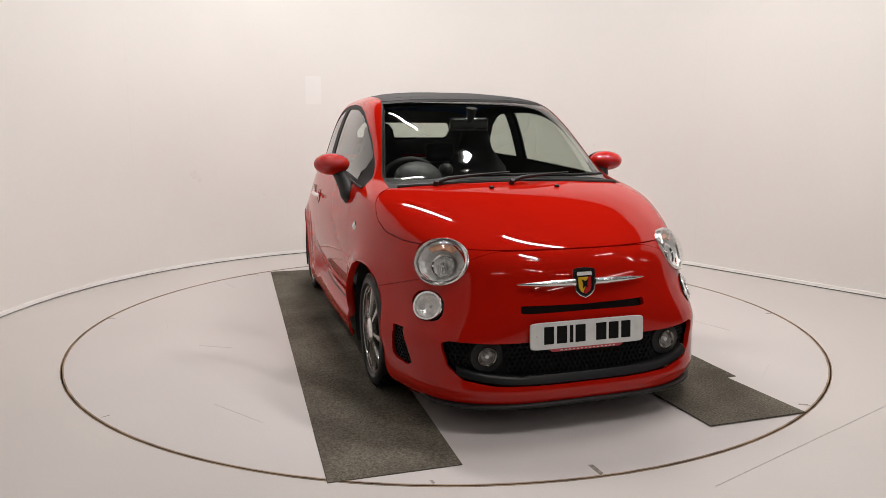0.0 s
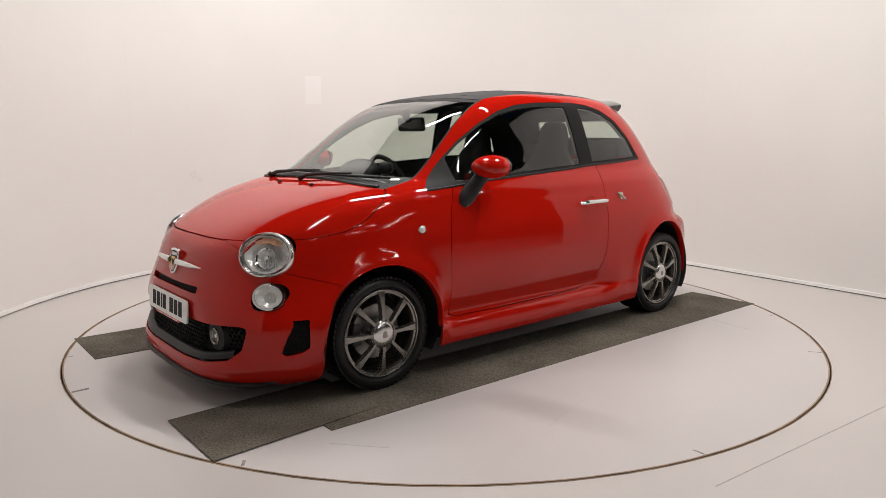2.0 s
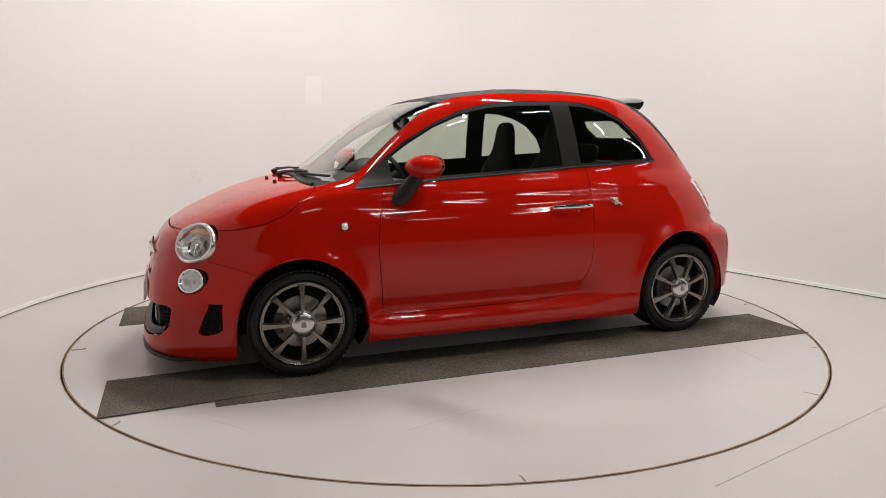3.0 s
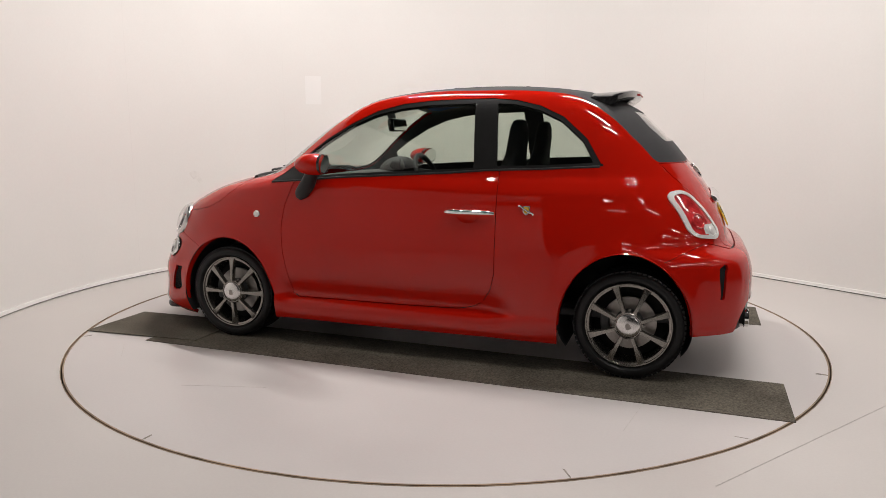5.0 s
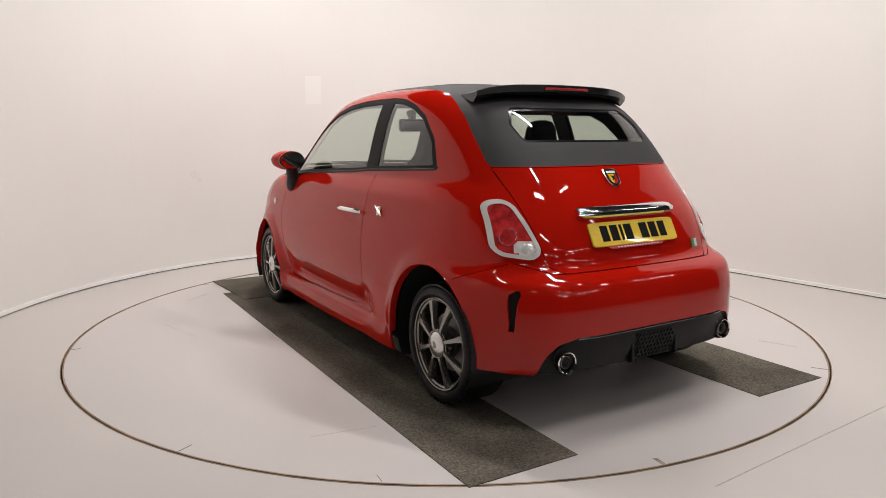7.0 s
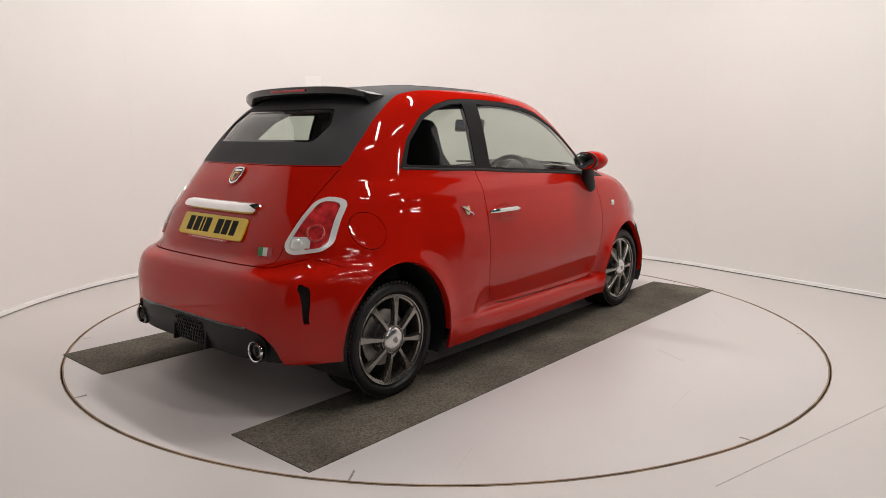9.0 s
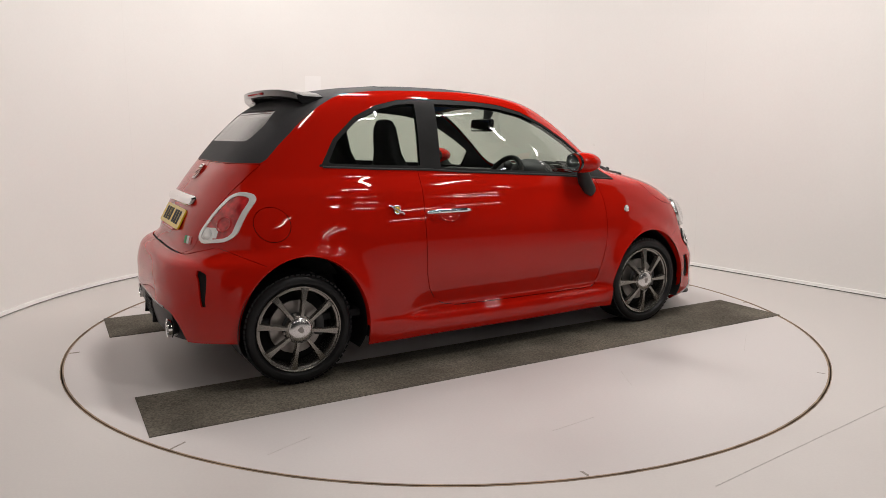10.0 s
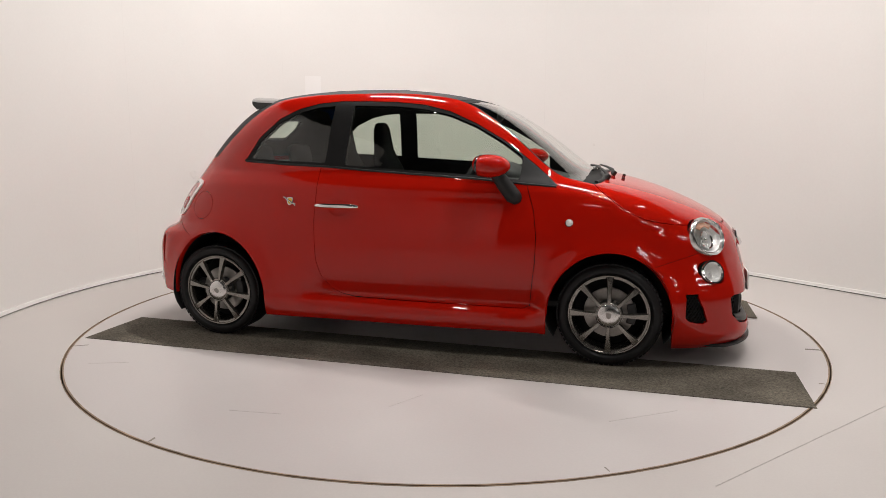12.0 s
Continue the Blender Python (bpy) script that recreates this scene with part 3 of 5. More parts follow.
SCREEN_OUT = [(0.0, 0.968), (0.30, 0.965), (0.52, 0.955), (0.640, 0.945), (0.632, 1.00), (0.577, 1.20), (0.540, 1.32), (0.510, 1.392), (0.30, 1.409), (0.0, 1.414), (-0.2, 1.414), (-0.2, 0.968)]
SCREEN_IN = [(0.0, 0.992), (0.30, 0.988), (0.50, 0.978), (0.626, 0.962), (0.626, 1.00), (0.571, 1.20), (0.534, 1.32), (0.506, 1.378), (0.30, 1.394), (0.0, 1.399), (-0.2, 1.399), (-0.2, 0.992)]
SOFT_TOP = [(-0.2, 1.066), (0.546, 1.066), (0.553, 1.085), (0.545, 1.20), (0.525, 1.32), (0.50, 1.40), (0.485, 1.7), (-0.2, 1.7)]
REAR_GLASS = [(-0.2, 1.205), (0.352, 1.205), (0.362, 1.245), (0.330, 1.292), (-0.2, 1.292)]
BOOT = [(-0.2, 0.640), (0.43, 0.640), (0.475, 0.66), (0.490, 0.70), (0.505, 0.80), (0.525, 0.93), (0.548, 1.062), (-0.2, 1.062)]
TAIL = [(0.578, 0.884), (0.592, 0.881), (0.612, 0.750), (0.545, 0.740)]
LOWER_GRILLE = [(-0.2, 0.372), (0.40, 0.372), (0.585, 0.380), (0.600, 0.362), (0.575, 0.27), (0.52, 0.222), (0.40, 0.200), (0.2, 0.193), (-0.2, 0.193)]
SLOT = [(-0.2, 0.489), (0.278, 0.486), (0.286, 0.494), (0.286, 0.512), (0.278, 0.518), (-0.2, 0.510)]
VENT_F = [(1.53, 0.392), (1.555, 0.404), (1.585, 0.398), (1.618, 0.33), (1.642, 0.258), (1.62, 0.243), (1.545, 0.26), (1.53, 0.28)]
SLIT_R = [(-1.60, 0.585), (-1.565, 0.582), (-1.555, 0.565), (-1.572, 0.42), (-1.588, 0.42), (-1.592, 0.55)]
DIFFUSER = [(-0.2, 0.398), (0.44, 0.392), (0.52, 0.372), (0.565, 0.325), (0.60, 0.235), (0.62, -0.1), (-0.2, -0.1)]


# openings for the lamps in the nose: y, z, half height, half width
LAMPS = ((0.560, 0.683, 0.088, 0.085), (0.622, 0.503, 0.058, 0.051))


def cut_shell():
    sh = Shell()
    yz = dict(i=1, j=2, mirror=True)
    sh.region(inside(DOOR, 0, 2), side_zone, "door", 0.0018)
    sh.region(inside(HOOD, 0, 2), lambda p: p[:, 0] > 0.98, "hood", 0.0017)
    sh.region(inside(BUMPER_F, 0, 2), lambda p: p[:, 0] > 1.2, "front_bumper", 0.0012)
    sh.region(inside(BUMPER_R, 0, 2), lambda p: p[:, 0] < -1.2, "rear_bumper", 0.0012)
    sh.region(inside(BOOT, **yz), rear_zone, "boot", 0.0018)
    sh.region(lambda p: np.hypot(p[:, 0] + 1.252, p[:, 2] - 0.785) - 0.080, right_zone, "fuel_flap", 0.0016)
    sh.region(inside(SOFT_TOP, **yz), lambda p: p[:, 0] < 0.36, "soft_top")
    sh.region(inside(REAR_GLASS, r=0.036, **yz), rear_zone, "rear_surround")
    sh.region(lambda p: inside(REAR_GLASS, r=0.036, **yz)(p) + 0.012, rear_zone, "rear_glass")
    sh.region(inside(TAIL, r=0.046, **yz), rear_zone, "tail_bezel")
    sh.region(lambda p: inside(TAIL, r=0.046, **yz)(p) + 0.016, rear_zone, "tail_lens")
    sh.region(inside(GLASSLINE, 0, 2), side_zone, "window_frame")
    sh.region(inside(DOORGLASS, 0, 2), side_zone, "door_glass")
    sh.region(inside(QUARTER, 0, 2), side_zone, "quarter_glass")
    sh.region(inside(SCREEN_OUT, **yz), screen_zone, "screen_band")
    sh.region(inside(SCREEN_IN, **yz), screen_zone, "screen_glass", only=("screen_band",))
    sh.region(inside(LOWER_GRILLE, **yz), front_zone, "grille")
    sh.region(inside(SLOT, **yz), front_zone, "slot")
    sh.region(inside(VENT_F, 0, 2), front_zone, "vent")
    sh.region(inside(SLIT_R, 0, 2), rear_zone, "slit")
    sh.region(inside(DIFFUSER, **yz), rear_zone, "diffuser")
    for lamp_y, lamp_z, high, wide in LAMPS:
        for s in (1, -1):
            q = np.array(near(y=s * lamp_y, z=lamp_z)[0])
            sh.region(lambda p, q=q: np.linalg.norm((p - q) * np.array([0.25, high / wide, 1]), axis=1) - high, front_zone, "hole")
    sh.region(lambda p: p[:, 2] - 0.244, lambda p: p[:, 0] < -1.36, "hole")
    sh.region(lambda p: p[:, 2] - 0.158, lambda p: (np.abs(p[:, 1]) > 0.4) & (p[:, 0] < 0.9) & (p[:, 0] > -0.9), "hole")
    for arch in ARCHES:
        sh.region(arch_field(*arch), lambda p, cx=arch[0]: (np.abs(p[:, 1]) > 0.4) & (np.abs(p[:, 0] - cx) < 0.5), "hole")
    return sh


SHELL = cut_shell()


def panel(name, labels, mat, parent, label="", want=None, push=0.0, depth=0.0, wall=None, shadow=True):
    """A region of the shell as a part: pushed in along its normals, its rim turned in by depth."""
    v, n, f = SHELL.pick(*labels, want=want)
    if not len(f):
        return None
    v = v - n * push
    count = {}
    for face in f:
        for a, b in zip(face, face[1:] + face[:1]):
            count[(a, b)] = count.get((a, b), 0) + 1
    verts, norms, faces = [*v], [*n], [*f]
    if depth:
        rim = [(a, b) for (a, b) in count if (b, a) not in count]
        mean = {}
        for a, b in rim:
            e = v[b] - v[a]
            o = np.cross(e, n[a])
            for k in (a, b):
                mean[k] = mean.get(k, 0) + o
        at = {}
        for a, b in rim:
            ids = []
            for k in (a, b):
                if k not in at:
                    o = mean[k] / max(np.linalg.norm(mean[k]), 1e-9)
                    at[k] = len(verts)
                    verts += [v[k], v[k] - n[k] * depth]
                    norms += [o, o]
                ids.append(at[k])
            faces.append((ids[1], ids[0], ids[0] + 1, ids[1] + 1))
    ob = new(name, mesh_of(name, verts, faces, mat, norms))
    ob.visible_shadow = shadow
    return hang(ob, parent, label)


def sided(sign):
    c = SHELL.centres()
    return c[:, 1] * sign > 0


car = new("car")
tagged(car, "glossy red small convertible hatchback with a black canvas roof", "car")
LEFT, RIGHT = sided(1), sided(-1)
body = panel("body", ("body",), RED, car, depth=0.012)
panel("hood", ("hood",), RED, car, "glossy red bonnet", depth=0.012)
front_bumper = panel("front_bumper", ("front_bumper",), RED, car, depth=0.02)
rear_bumper = panel("rear_bumper", ("rear_bumper",), RED, car, depth=0.02)
boot = panel("boot_lid", ("boot",), RED, car, depth=0.012)
panel("fuel_flap", ("fuel_flap",), RED, car, depth=0.006)
for name in ("hood", "front_bumper", "rear_bumper", "boot", "fuel_flap"):
    for want in (LEFT, RIGHT):
        panel("shut_line", (name + "_gap",), DARK, car, "dark shut line round the panel", want=want, push=0.009)
soft_top = panel("soft_top", ("soft_top",), FABRIC, car, "black canvas folding roof", depth=0.01)
DOORS = {}
for side, want in ((1, LEFT), (-1, RIGHT)):
    DOORS[side] = panel("door", ("door",), RED, car, want=want, depth=0.012)
    panel("shut_line", ("door_gap",), DARK, car, "dark shut line round the door", want=want, push=0.009)
    panel("window_frame", ("window_frame",), FRIT, DOORS[side], "matt black window surround", want=want, push=0.002, depth=0.01)
    panel("door_window", ("door_glass",), GLASS, DOORS[side], "green-tinted glass", want=want, push=0.006, shadow=False)
    panel("quarter_window", ("quarter_glass",), GLASS, car, "green-tinted glass", want=want, push=0.005, shadow=False)
panel("windscreen_band", ("screen_band",), FRIT, car, "black band round the windscreen", push=0.002, depth=0.008)
panel("windscreen", ("screen_glass",), SCREEN, car, "clear glass", push=0.003, shadow=False)
panel("rear_window_surround", ("rear_surround",), GLOSS_BLACK, soft_top, push=0.004, depth=0.008)
panel("rear_window", ("rear_glass",), GLASS, soft_top, "tinted glass", push=0.006, shadow=False)


# ------------------------------------------------------------------ wheels
HUB_Z, TYRE_R, RIM_R = 0.2745, 0.2745, 0.212


def shield(w, h):
    return [(-w * 0.96, h * 0.88), (-w * 0.5, h * 0.98), (0, h), (w * 0.5, h * 0.98), (w * 0.96, h * 0.88), (w * 1.02, h * 0.5), (w * 0.95, -h * 0.1), (w * 0.82, -h * 0.55), (w * 0.5, -h * 0.82), (0, -h),
            (-w * 0.5, -h * 0.82), (-w * 0.82, -h * 0.55), (-w * 0.95, -h * 0.1), (-w * 1.02, h * 0.5)]


def spoke(angle):
    """One flared spoke of the wheel, wide at the rim."""
    bm = bmesh.new()
    rows = [(0.050, 0.0150, 0.008), (0.066, 0.0100, 0.010), (0.085, 0.0092, 0.010), (0.13, 0.0112, 0.006), (0.17, 0.0152, 0.002), (0.192, 0.0185, -0.001), (0.204, 0.024, -0.004)]
    rings = []
    for r, h, z in rows:
        rings.append([bm.verts.new(p) for p in ((r, -h * 1.12, z - 0.026), (r, -h, z - 0.006), (r, -h * 0.78, z), (r, h * 0.78, z), (r, h, z - 0.006), (r, h * 1.12, z - 0.026))])
    for a, b in zip(rings, rings[1:]):
        for k in range(6):
            bm.faces.new((a[k], b[k], b[(k + 1) % 6], a[(k + 1) % 6]))
    bm.faces.new(rings[0])
    bm.faces.new(rings[-1])
    bmesh.ops.recalc_face_normals(bm, faces=bm.faces)
    bm.transform(pose(0, 0, 0, 0, 0, angle))
    return bm


def tread_blocks():
    """Shoulder blocks round the tyre."""
    bm = bmesh.new()
    for k in range(64):
        for row, z in ((0, -0.02), (1, -0.072), (2, -0.124), (3, -0.172)):
            a = 360 / 64 * (k + 0.5 * (row % 2))
            m = pose(0, 0, 0, 0, 0, a) @ pose(TYRE_R - 0.0068, 0, z, 12 if row < 2 else -12)
            b = bmesh.ops.create_cube(bm, size=1)["verts"]
            bmesh.ops.scale(bm, vec=(0.009, 0.020, 0.040), verts=b)
            bmesh.ops.transform(bm, matrix=m, verts=b)
    return bm


def build_wheel(m, spin):
    """A wheel; its axis is z, its face looks along +z, and its hub's cap lies in z = 0."""
    wheel = new("wheel")
    hang(wheel, car, "grey eight-spoke alloy wheel with a low black tyre", m @ pose(0, 0, 0, 0, 0, spin))
    part("tyre", lathe([(RIM_R - 0.004, -0.012), (RIM_R + 0.004, -0.004), (0.226, 0.012), (0.240, 0.015), (0.254, 0.010), (0.264, -0.001), (TYRE_R - 0.006, -0.016), (TYRE_R - 0.003, -0.03),
                        (TYRE_R - 0.003, -0.165), (TYRE_R - 0.01, -0.185), (0.245, -0.198), (RIM_R, -0.19), (RIM_R - 0.004, -0.012)], 96), RUBBER, wheel, "black rubber", smooth=True)
    part("tread", tread_blocks(), RUBBER, wheel)
    part("rim", lathe([(RIM_R + 0.002, -0.008), (RIM_R + 0.001, 0.001), (RIM_R - 0.003, 0.004), (RIM_R - 0.008, 0.002), (RIM_R - 0.010, -0.006), (RIM_R - 0.019, -0.009), (RIM_R - 0.022, -0.02), (RIM_R - 0.024, -0.06), (RIM_R - 0.022, -0.18), (RIM_R, -0.19)], 96), ALLOY, wheel, smooth=True)
    first = None
    for k in range(8):
        s = part("spoke", spoke(0), ALLOY, wheel, smooth=True) if first is None else hang(new("spoke", first.data), wheel, at=pose(0, 0, 0, 0, 0, 45 * k))
        first = first or s
    part("hub", lathe([(0.0, 0.006), (0.062, 0.006), (0.069, 0.002), (0.071, -0.008), (0.067, -0.03), (0.0, -0.03)], 48), ALLOY, wheel, smooth=True)
    part("centre_cap", lathe([(0.0, 0.021), (0.024, 0.0204), (0.043, 0.0178), (0.054, 0.0130), (0.059, 0.008), (0.059, 0.0)], 48), SATIN, wheel, "domed chrome cap", smooth=True)
    part("cap_emblem", slab(shield(0.013, 0.016), 0.0008, 0.0003, pose(0, 0, 0.0206)), STEEL, wheel)
    part("cap_ring", lathe([(0.059, 0.011), (0.063, 0.012), (0.066, 0.009), (0.066, 0.002)], 48), ALLOY, wheel, smooth=True)
    for k in range(4):
        a = radians(45 + 90 * k + 22.5)
        part("bolt", lathe([(0, 0.009), (0.006, 0.009), (0.0075, 0.006), (0.0075, 0.0)], 6, pose(0.075 * math.cos(a), 0.075 * math.sin(a), -0.022)), STEEL, wheel)
    disc = part("brake_disc", lathe([(0.07, -0.06), (0.132, -0.062), (0.132, -0.082), (0.07, -0.082)], 64, closed=True), STEEL, wheel, smooth=True)
    part("disc_bell", lathe([(0.0, -0.045), (0.062, -0.045), (0.072, -0.052), (0.072, -0.08)], 48), CALIPER, wheel, smooth=True)
    cal = joined(*[box(0.045, 0.05, 0.06, 0.008, pose(0, 0, 0, 0, 0, a - spin) @ pose(0.118, 0, -0.072)) for a in (-14, 0, 14)])
    part("caliper", cal, CALIPER, wheel)
    part("inner_drum", lathe([(0.0, -0.12), (0.185, -0.12), (0.19, -0.19)], 48), DARK, wheel, smooth=True)
    return wheel


def build_arch(cx, cz, a, b, s):
    """The black liner of a wheel arch."""
    bm = bmesh.new()
    rings = []
    for y in (0.778, 0.60, 0.40):
        ring = []
        for k in range(-6, 41):
            t = math.pi * k / 34
            c, n = math.cos(t), math.sin(t)
            z = cz + (b + 0.006) * n if n >= 0 else cz + 0.14 * math.sin(t) * 1.6
            ring.append(bm.verts.new((cx + (a + 0.006) * c, s * y, max(z, 0.12))))
        rings.append(ring)
    for r0, r1 in zip(rings, rings[1:]):
        for k in range(len(r0) - 1):
            bm.faces.new((r0[k], r0[k + 1], r1[k + 1], r1[k]))
    bm.faces.new(rings[-1])
    part("arch_liner", bm, BLACK, car, "black plastic wheel-arch liner", smooth=True)
    # the lip that the paint turns over
    bm = bmesh.new()
    rows = []
    for k in range(0, 61):
        t = math.pi * k / 60
        x, z = cx + a * math.cos(t), cz + b * math.sin(t)
        q, n = near(x=x, z=z, sign=s)
        y = q.y + s * 0.0
        rows.append([bm.verts.new((cx + k2 * a * math.cos(t), y + s * dy, cz + k2 * b * math.sin(t))) for k2, dy in ((1.008, -0.002), (1.0, 0.003), (0.988, -0.004), (0.985, -0.03))])
    for r0, r1 in zip(rows, rows[1:]):
        for k in range(3):
            bm.faces.new((r0[k], r0[k + 1], r1[k + 1], r1[k]))
    part("arch_lip", bm, RED, car, "rolled red edge of the wheel arch", smooth=True)


for sx, spin_l, spin_r in ((1.15, 0, 0), (-1.15, 20, 35)):
    for s, spin in ((1, spin_l), (-1, spin_r)):
        build_wheel(pose(sx, s * 0.757, HUB_Z, -90 * s, 0, 0), spin)
for arch in ARCHES:
    for s in (1, -1):
        build_arch(*arch, s)
# closed floor under the cabin, black
part("underbody", joined(box(1.55, 1.42, 0.06, 0.02, pose(0.0, 0, 0.195)), box(0.64, 0.84, 0.06, 0.02, pose(1.14, 0, 0.19)), box(0.62, 0.84, 0.08, 0.02, pose(-1.13, 0, 0.22)), box(0.30, 0.96, 0.04, 0.01, pose(1.60, 0, 0.15))), DARK, car)


# ------------------------------------------------------------------ lamps and grilles of the nose
def on_shell(x=None, y=None, z=None, sign=1, out=0.0, up=(0, 0, 1)):
    p, n = near(x, y, z, sign)
    return frame_at(p + n * out, n, up)


def squash(bm, sx, sy):
    bmesh.ops.scale(bm, vec=(sx, sy, 1), verts=bm.verts)
    return bm


def conform(bm, m, share=0.85):
    """Bend a lamp, built in the pose m, along the shell's curve."""
    n = m.to_3x3() @ Vector((0, 0, 1))
    for v in bm.verts:
        q = m @ Vector((v.co.x, v.co.y, 0))
        here = skin(None, q.y, q.z, 1)
        v.co.z += share * max(-0.10, min(0.012, (here.x - q.x) * n.x + 0.004))
    return bm


def build_headlight(s):
    p, n = near(y=s * 0.560, z=0.683)
    n = (n + Vector((0.22, 0.0, 0.0))).normalized()
    m = frame_at(p - n * 0.016, n)
    kx, ky = 1.05 * math.hypot(n.x, n.y) / n.x, 1.0 / math.hypot(n.x, n.y)
    ring = squash(lathe([(0.094, -0.04), (0.0985, 0.0), (0.097, 0.014), (0.092, 0.019), (0.085, 0.015), (0.081, 0.0)], 56), kx, ky)
    lamp = part("headlight", conform(ring, m, 1.0), SATIN, car, "round clear headlight in a chrome ring", smooth=True, at=m)
    part("reflector", conform(squash(lathe([(0.081, 0.004), (0.076, -0.010), (0.064, -0.024), (0.044, -0.040), (0.02, -0.048), (0.0, -0.05)], 18), kx, ky), m), LAMP_BOWL, lamp, "faceted bright reflector", smooth=False)
    # the dipped-beam bowl: a bright cup with a bulb shield, off the middle
    part("inner_ring", lathe([(0.046, -0.014), (0.051, -0.006), (0.049, 0.0), (0.043, -0.006), (0.042, -0.02)], 48, pose(-0.006 * s, -0.016, 0)), CHROME, lamp, smooth=True)
    part("bowl", lathe([(0.043, -0.008), (0.034, -0.024), (0.018, -0.034), (0.0, -0.036)], 12, pose(-0.006 * s, -0.016, 0)), LAMP_BOWL, lamp, smooth=False)
    part("bulb_shield", lathe([(0.0, 0.006), (0.008, 0.005), (0.013, 0.0), (0.013, -0.03)], 24, pose(-0.004 * s, -0.012, -0.008)), SATIN, lamp, smooth=True)
    part("shield_stem", box(0.007, 0.034, 0.006, 0.002, pose(-0.004 * s, -0.036, -0.008)), CHROME, lamp)
    bm = squash(slab([(0.070 * math.cos(a), 0.070 * math.sin(a)) for a in [radians(42 + 96 * k / 12) for k in range(13)]] + [(0.046 * math.cos(a), 0.046 * math.sin(a)) for a in [radians(134 - 88 * k / 8) for k in range(9)]], 0.006, 0.002), kx, ky)
    bm.transform(pose(0, 0.002, -0.010))
    window = part("indicator", conform(bm, m), AMBER_CLEAR, lamp, "pale amber indicator window")
    part("indicator_bulb", squash(lathe([(0.0, 0.010), (0.008, 0.008), (0.011, 0.0)], 20), 1.5, 0.8), AMBER, window, "amber bulb", smooth=True, at=pose(0.0, 0.058, -0.008))
    for k in range(9):
        part("flute", box(0.0018, 0.052 - abs(k - 4) * 0.005, 0.004, 0, pose(-0.036 + 0.009 * k, -0.030, -0.022)), REFLECTOR, lamp)
    lens = part("lens", conform(squash(lathe([(0.086, 0.013), (0.078, 0.022), (0.060, 0.031), (0.033, 0.037), (0.0, 0.039)], 48), kx, ky), m), LENS, lamp, "clear domed lens", smooth=True)
    lens.visible_shadow = False


def build_side_lamp(s):
    p, n = near(y=s * 0.622, z=0.503)
    n = (n + Vector((0.10, 0.0, 0.0))).normalized()
    m = frame_at(p - n * 0.006, n)
    kx, ky = 0.95 * math.hypot(n.x, n.y) / n.x, 1.12 / math.hypot(n.x, n.y)
    lamp = part("running_lamp", conform(squash(lathe([(0.050, -0.02), (0.053, 0.0), (0.050, 0.008), (0.044, 0.008), (0.041, 0.0)], 44), kx, ky), m), CHROME, car, "small clear oval lamp in a chrome ring", smooth=True, at=m)
    part("gasket", conform(squash(lathe([(0.051, -0.02), (0.0538, 0.0), (0.053, 0.003)], 44), kx, ky), m), DARK, lamp, smooth=True)
    part("reflector", conform(squash(lathe([(0.042, 0.002), (0.036, -0.012), (0.02, -0.024), (0.0, -0.027)], 28), kx, ky), m), REFLECTOR, lamp)
    part("bulb", lathe([(0.0, 0.0), (0.005, -0.001), (0.007, -0.006), (0.006, -0.025)], 16), CREAM, lamp, smooth=True)
    lens = part("lens", conform(squash(lathe([(0.046, 0.006), (0.036, 0.013), (0.018, 0.017), (0.0, 0.018)], 36), kx, ky), m), LENS, lamp, "clear lens", smooth=True)
    lens.visible_shadow = False


def build_spot(s):
    p, n = near(y=s * 0.42, z=0.314)
    n = (n + Vector((1.6, 0, 0))).normalized()
    m = frame_at(p - Vector((0.022, 0, 0)), n)
    lamp = part("fog_lamp", lathe([(0.072, -0.03), (0.068, -0.006), (0.050, 0.0), (0.044, 0.004), (0.038, -0.002)], 40), BLACK, car, "small round fog lamp in black housing", smooth=True, at=m)
    part("ring", lathe([(0.038, -0.006), (0.040, 0.006), (0.036, 0.009), (0.031, 0.004), (0.030, -0.008)], 40), ALLOY, lamp, smooth=True)
    part("reflector", lathe([(0.031, 0.002), (0.024, -0.012), (0.0, -0.02)], 24), STEEL, lamp)
    part("bulb", lathe([(0.0, 0.002), (0.008, 0.0), (0.011, -0.006), (0.011, -0.018)], 20), CREAM, lamp, smooth=True)
    lens = part("lens", lathe([(0.033, 0.004), (0.024, 0.008), (0.0, 0.011)], 32), LENS, lamp, "clear lens", smooth=True)
    lens.visible_shadow = False


def honeycomb(cells, radius, bar, depth):
    """Hexagonal mesh: cells are poses, whose z axes look outward."""
    bm = bmesh.new()
    for m in cells:
        rows = []
        for k in range(6):
            a = math.pi / 3 * k + math.pi / 6
            c, s = math.cos(a), math.sin(a)
            rows.append([bm.verts.new(m @ Vector((r * c, r * s, z))) for r, z in ((radius, 0), (radius - bar, 0), (radius - bar, -depth))])
        for k in range(6):
            a, b = rows[k], rows[(k + 1) % 6]
            for j in range(2):
                bm.faces.new((a[j], b[j], b[j + 1], a[j + 1]))
    return bm


def hex_cells(u0, u1, v0, v1, r):
    out, row, v = [], 0, v0
    while v <= v1:
        u = u0 + (row % 2) * r * 0.866
        while u <= u1:
            out.append((u, v))
            u += r * 1.732
        v += r * 1.5
        row += 1
    return out


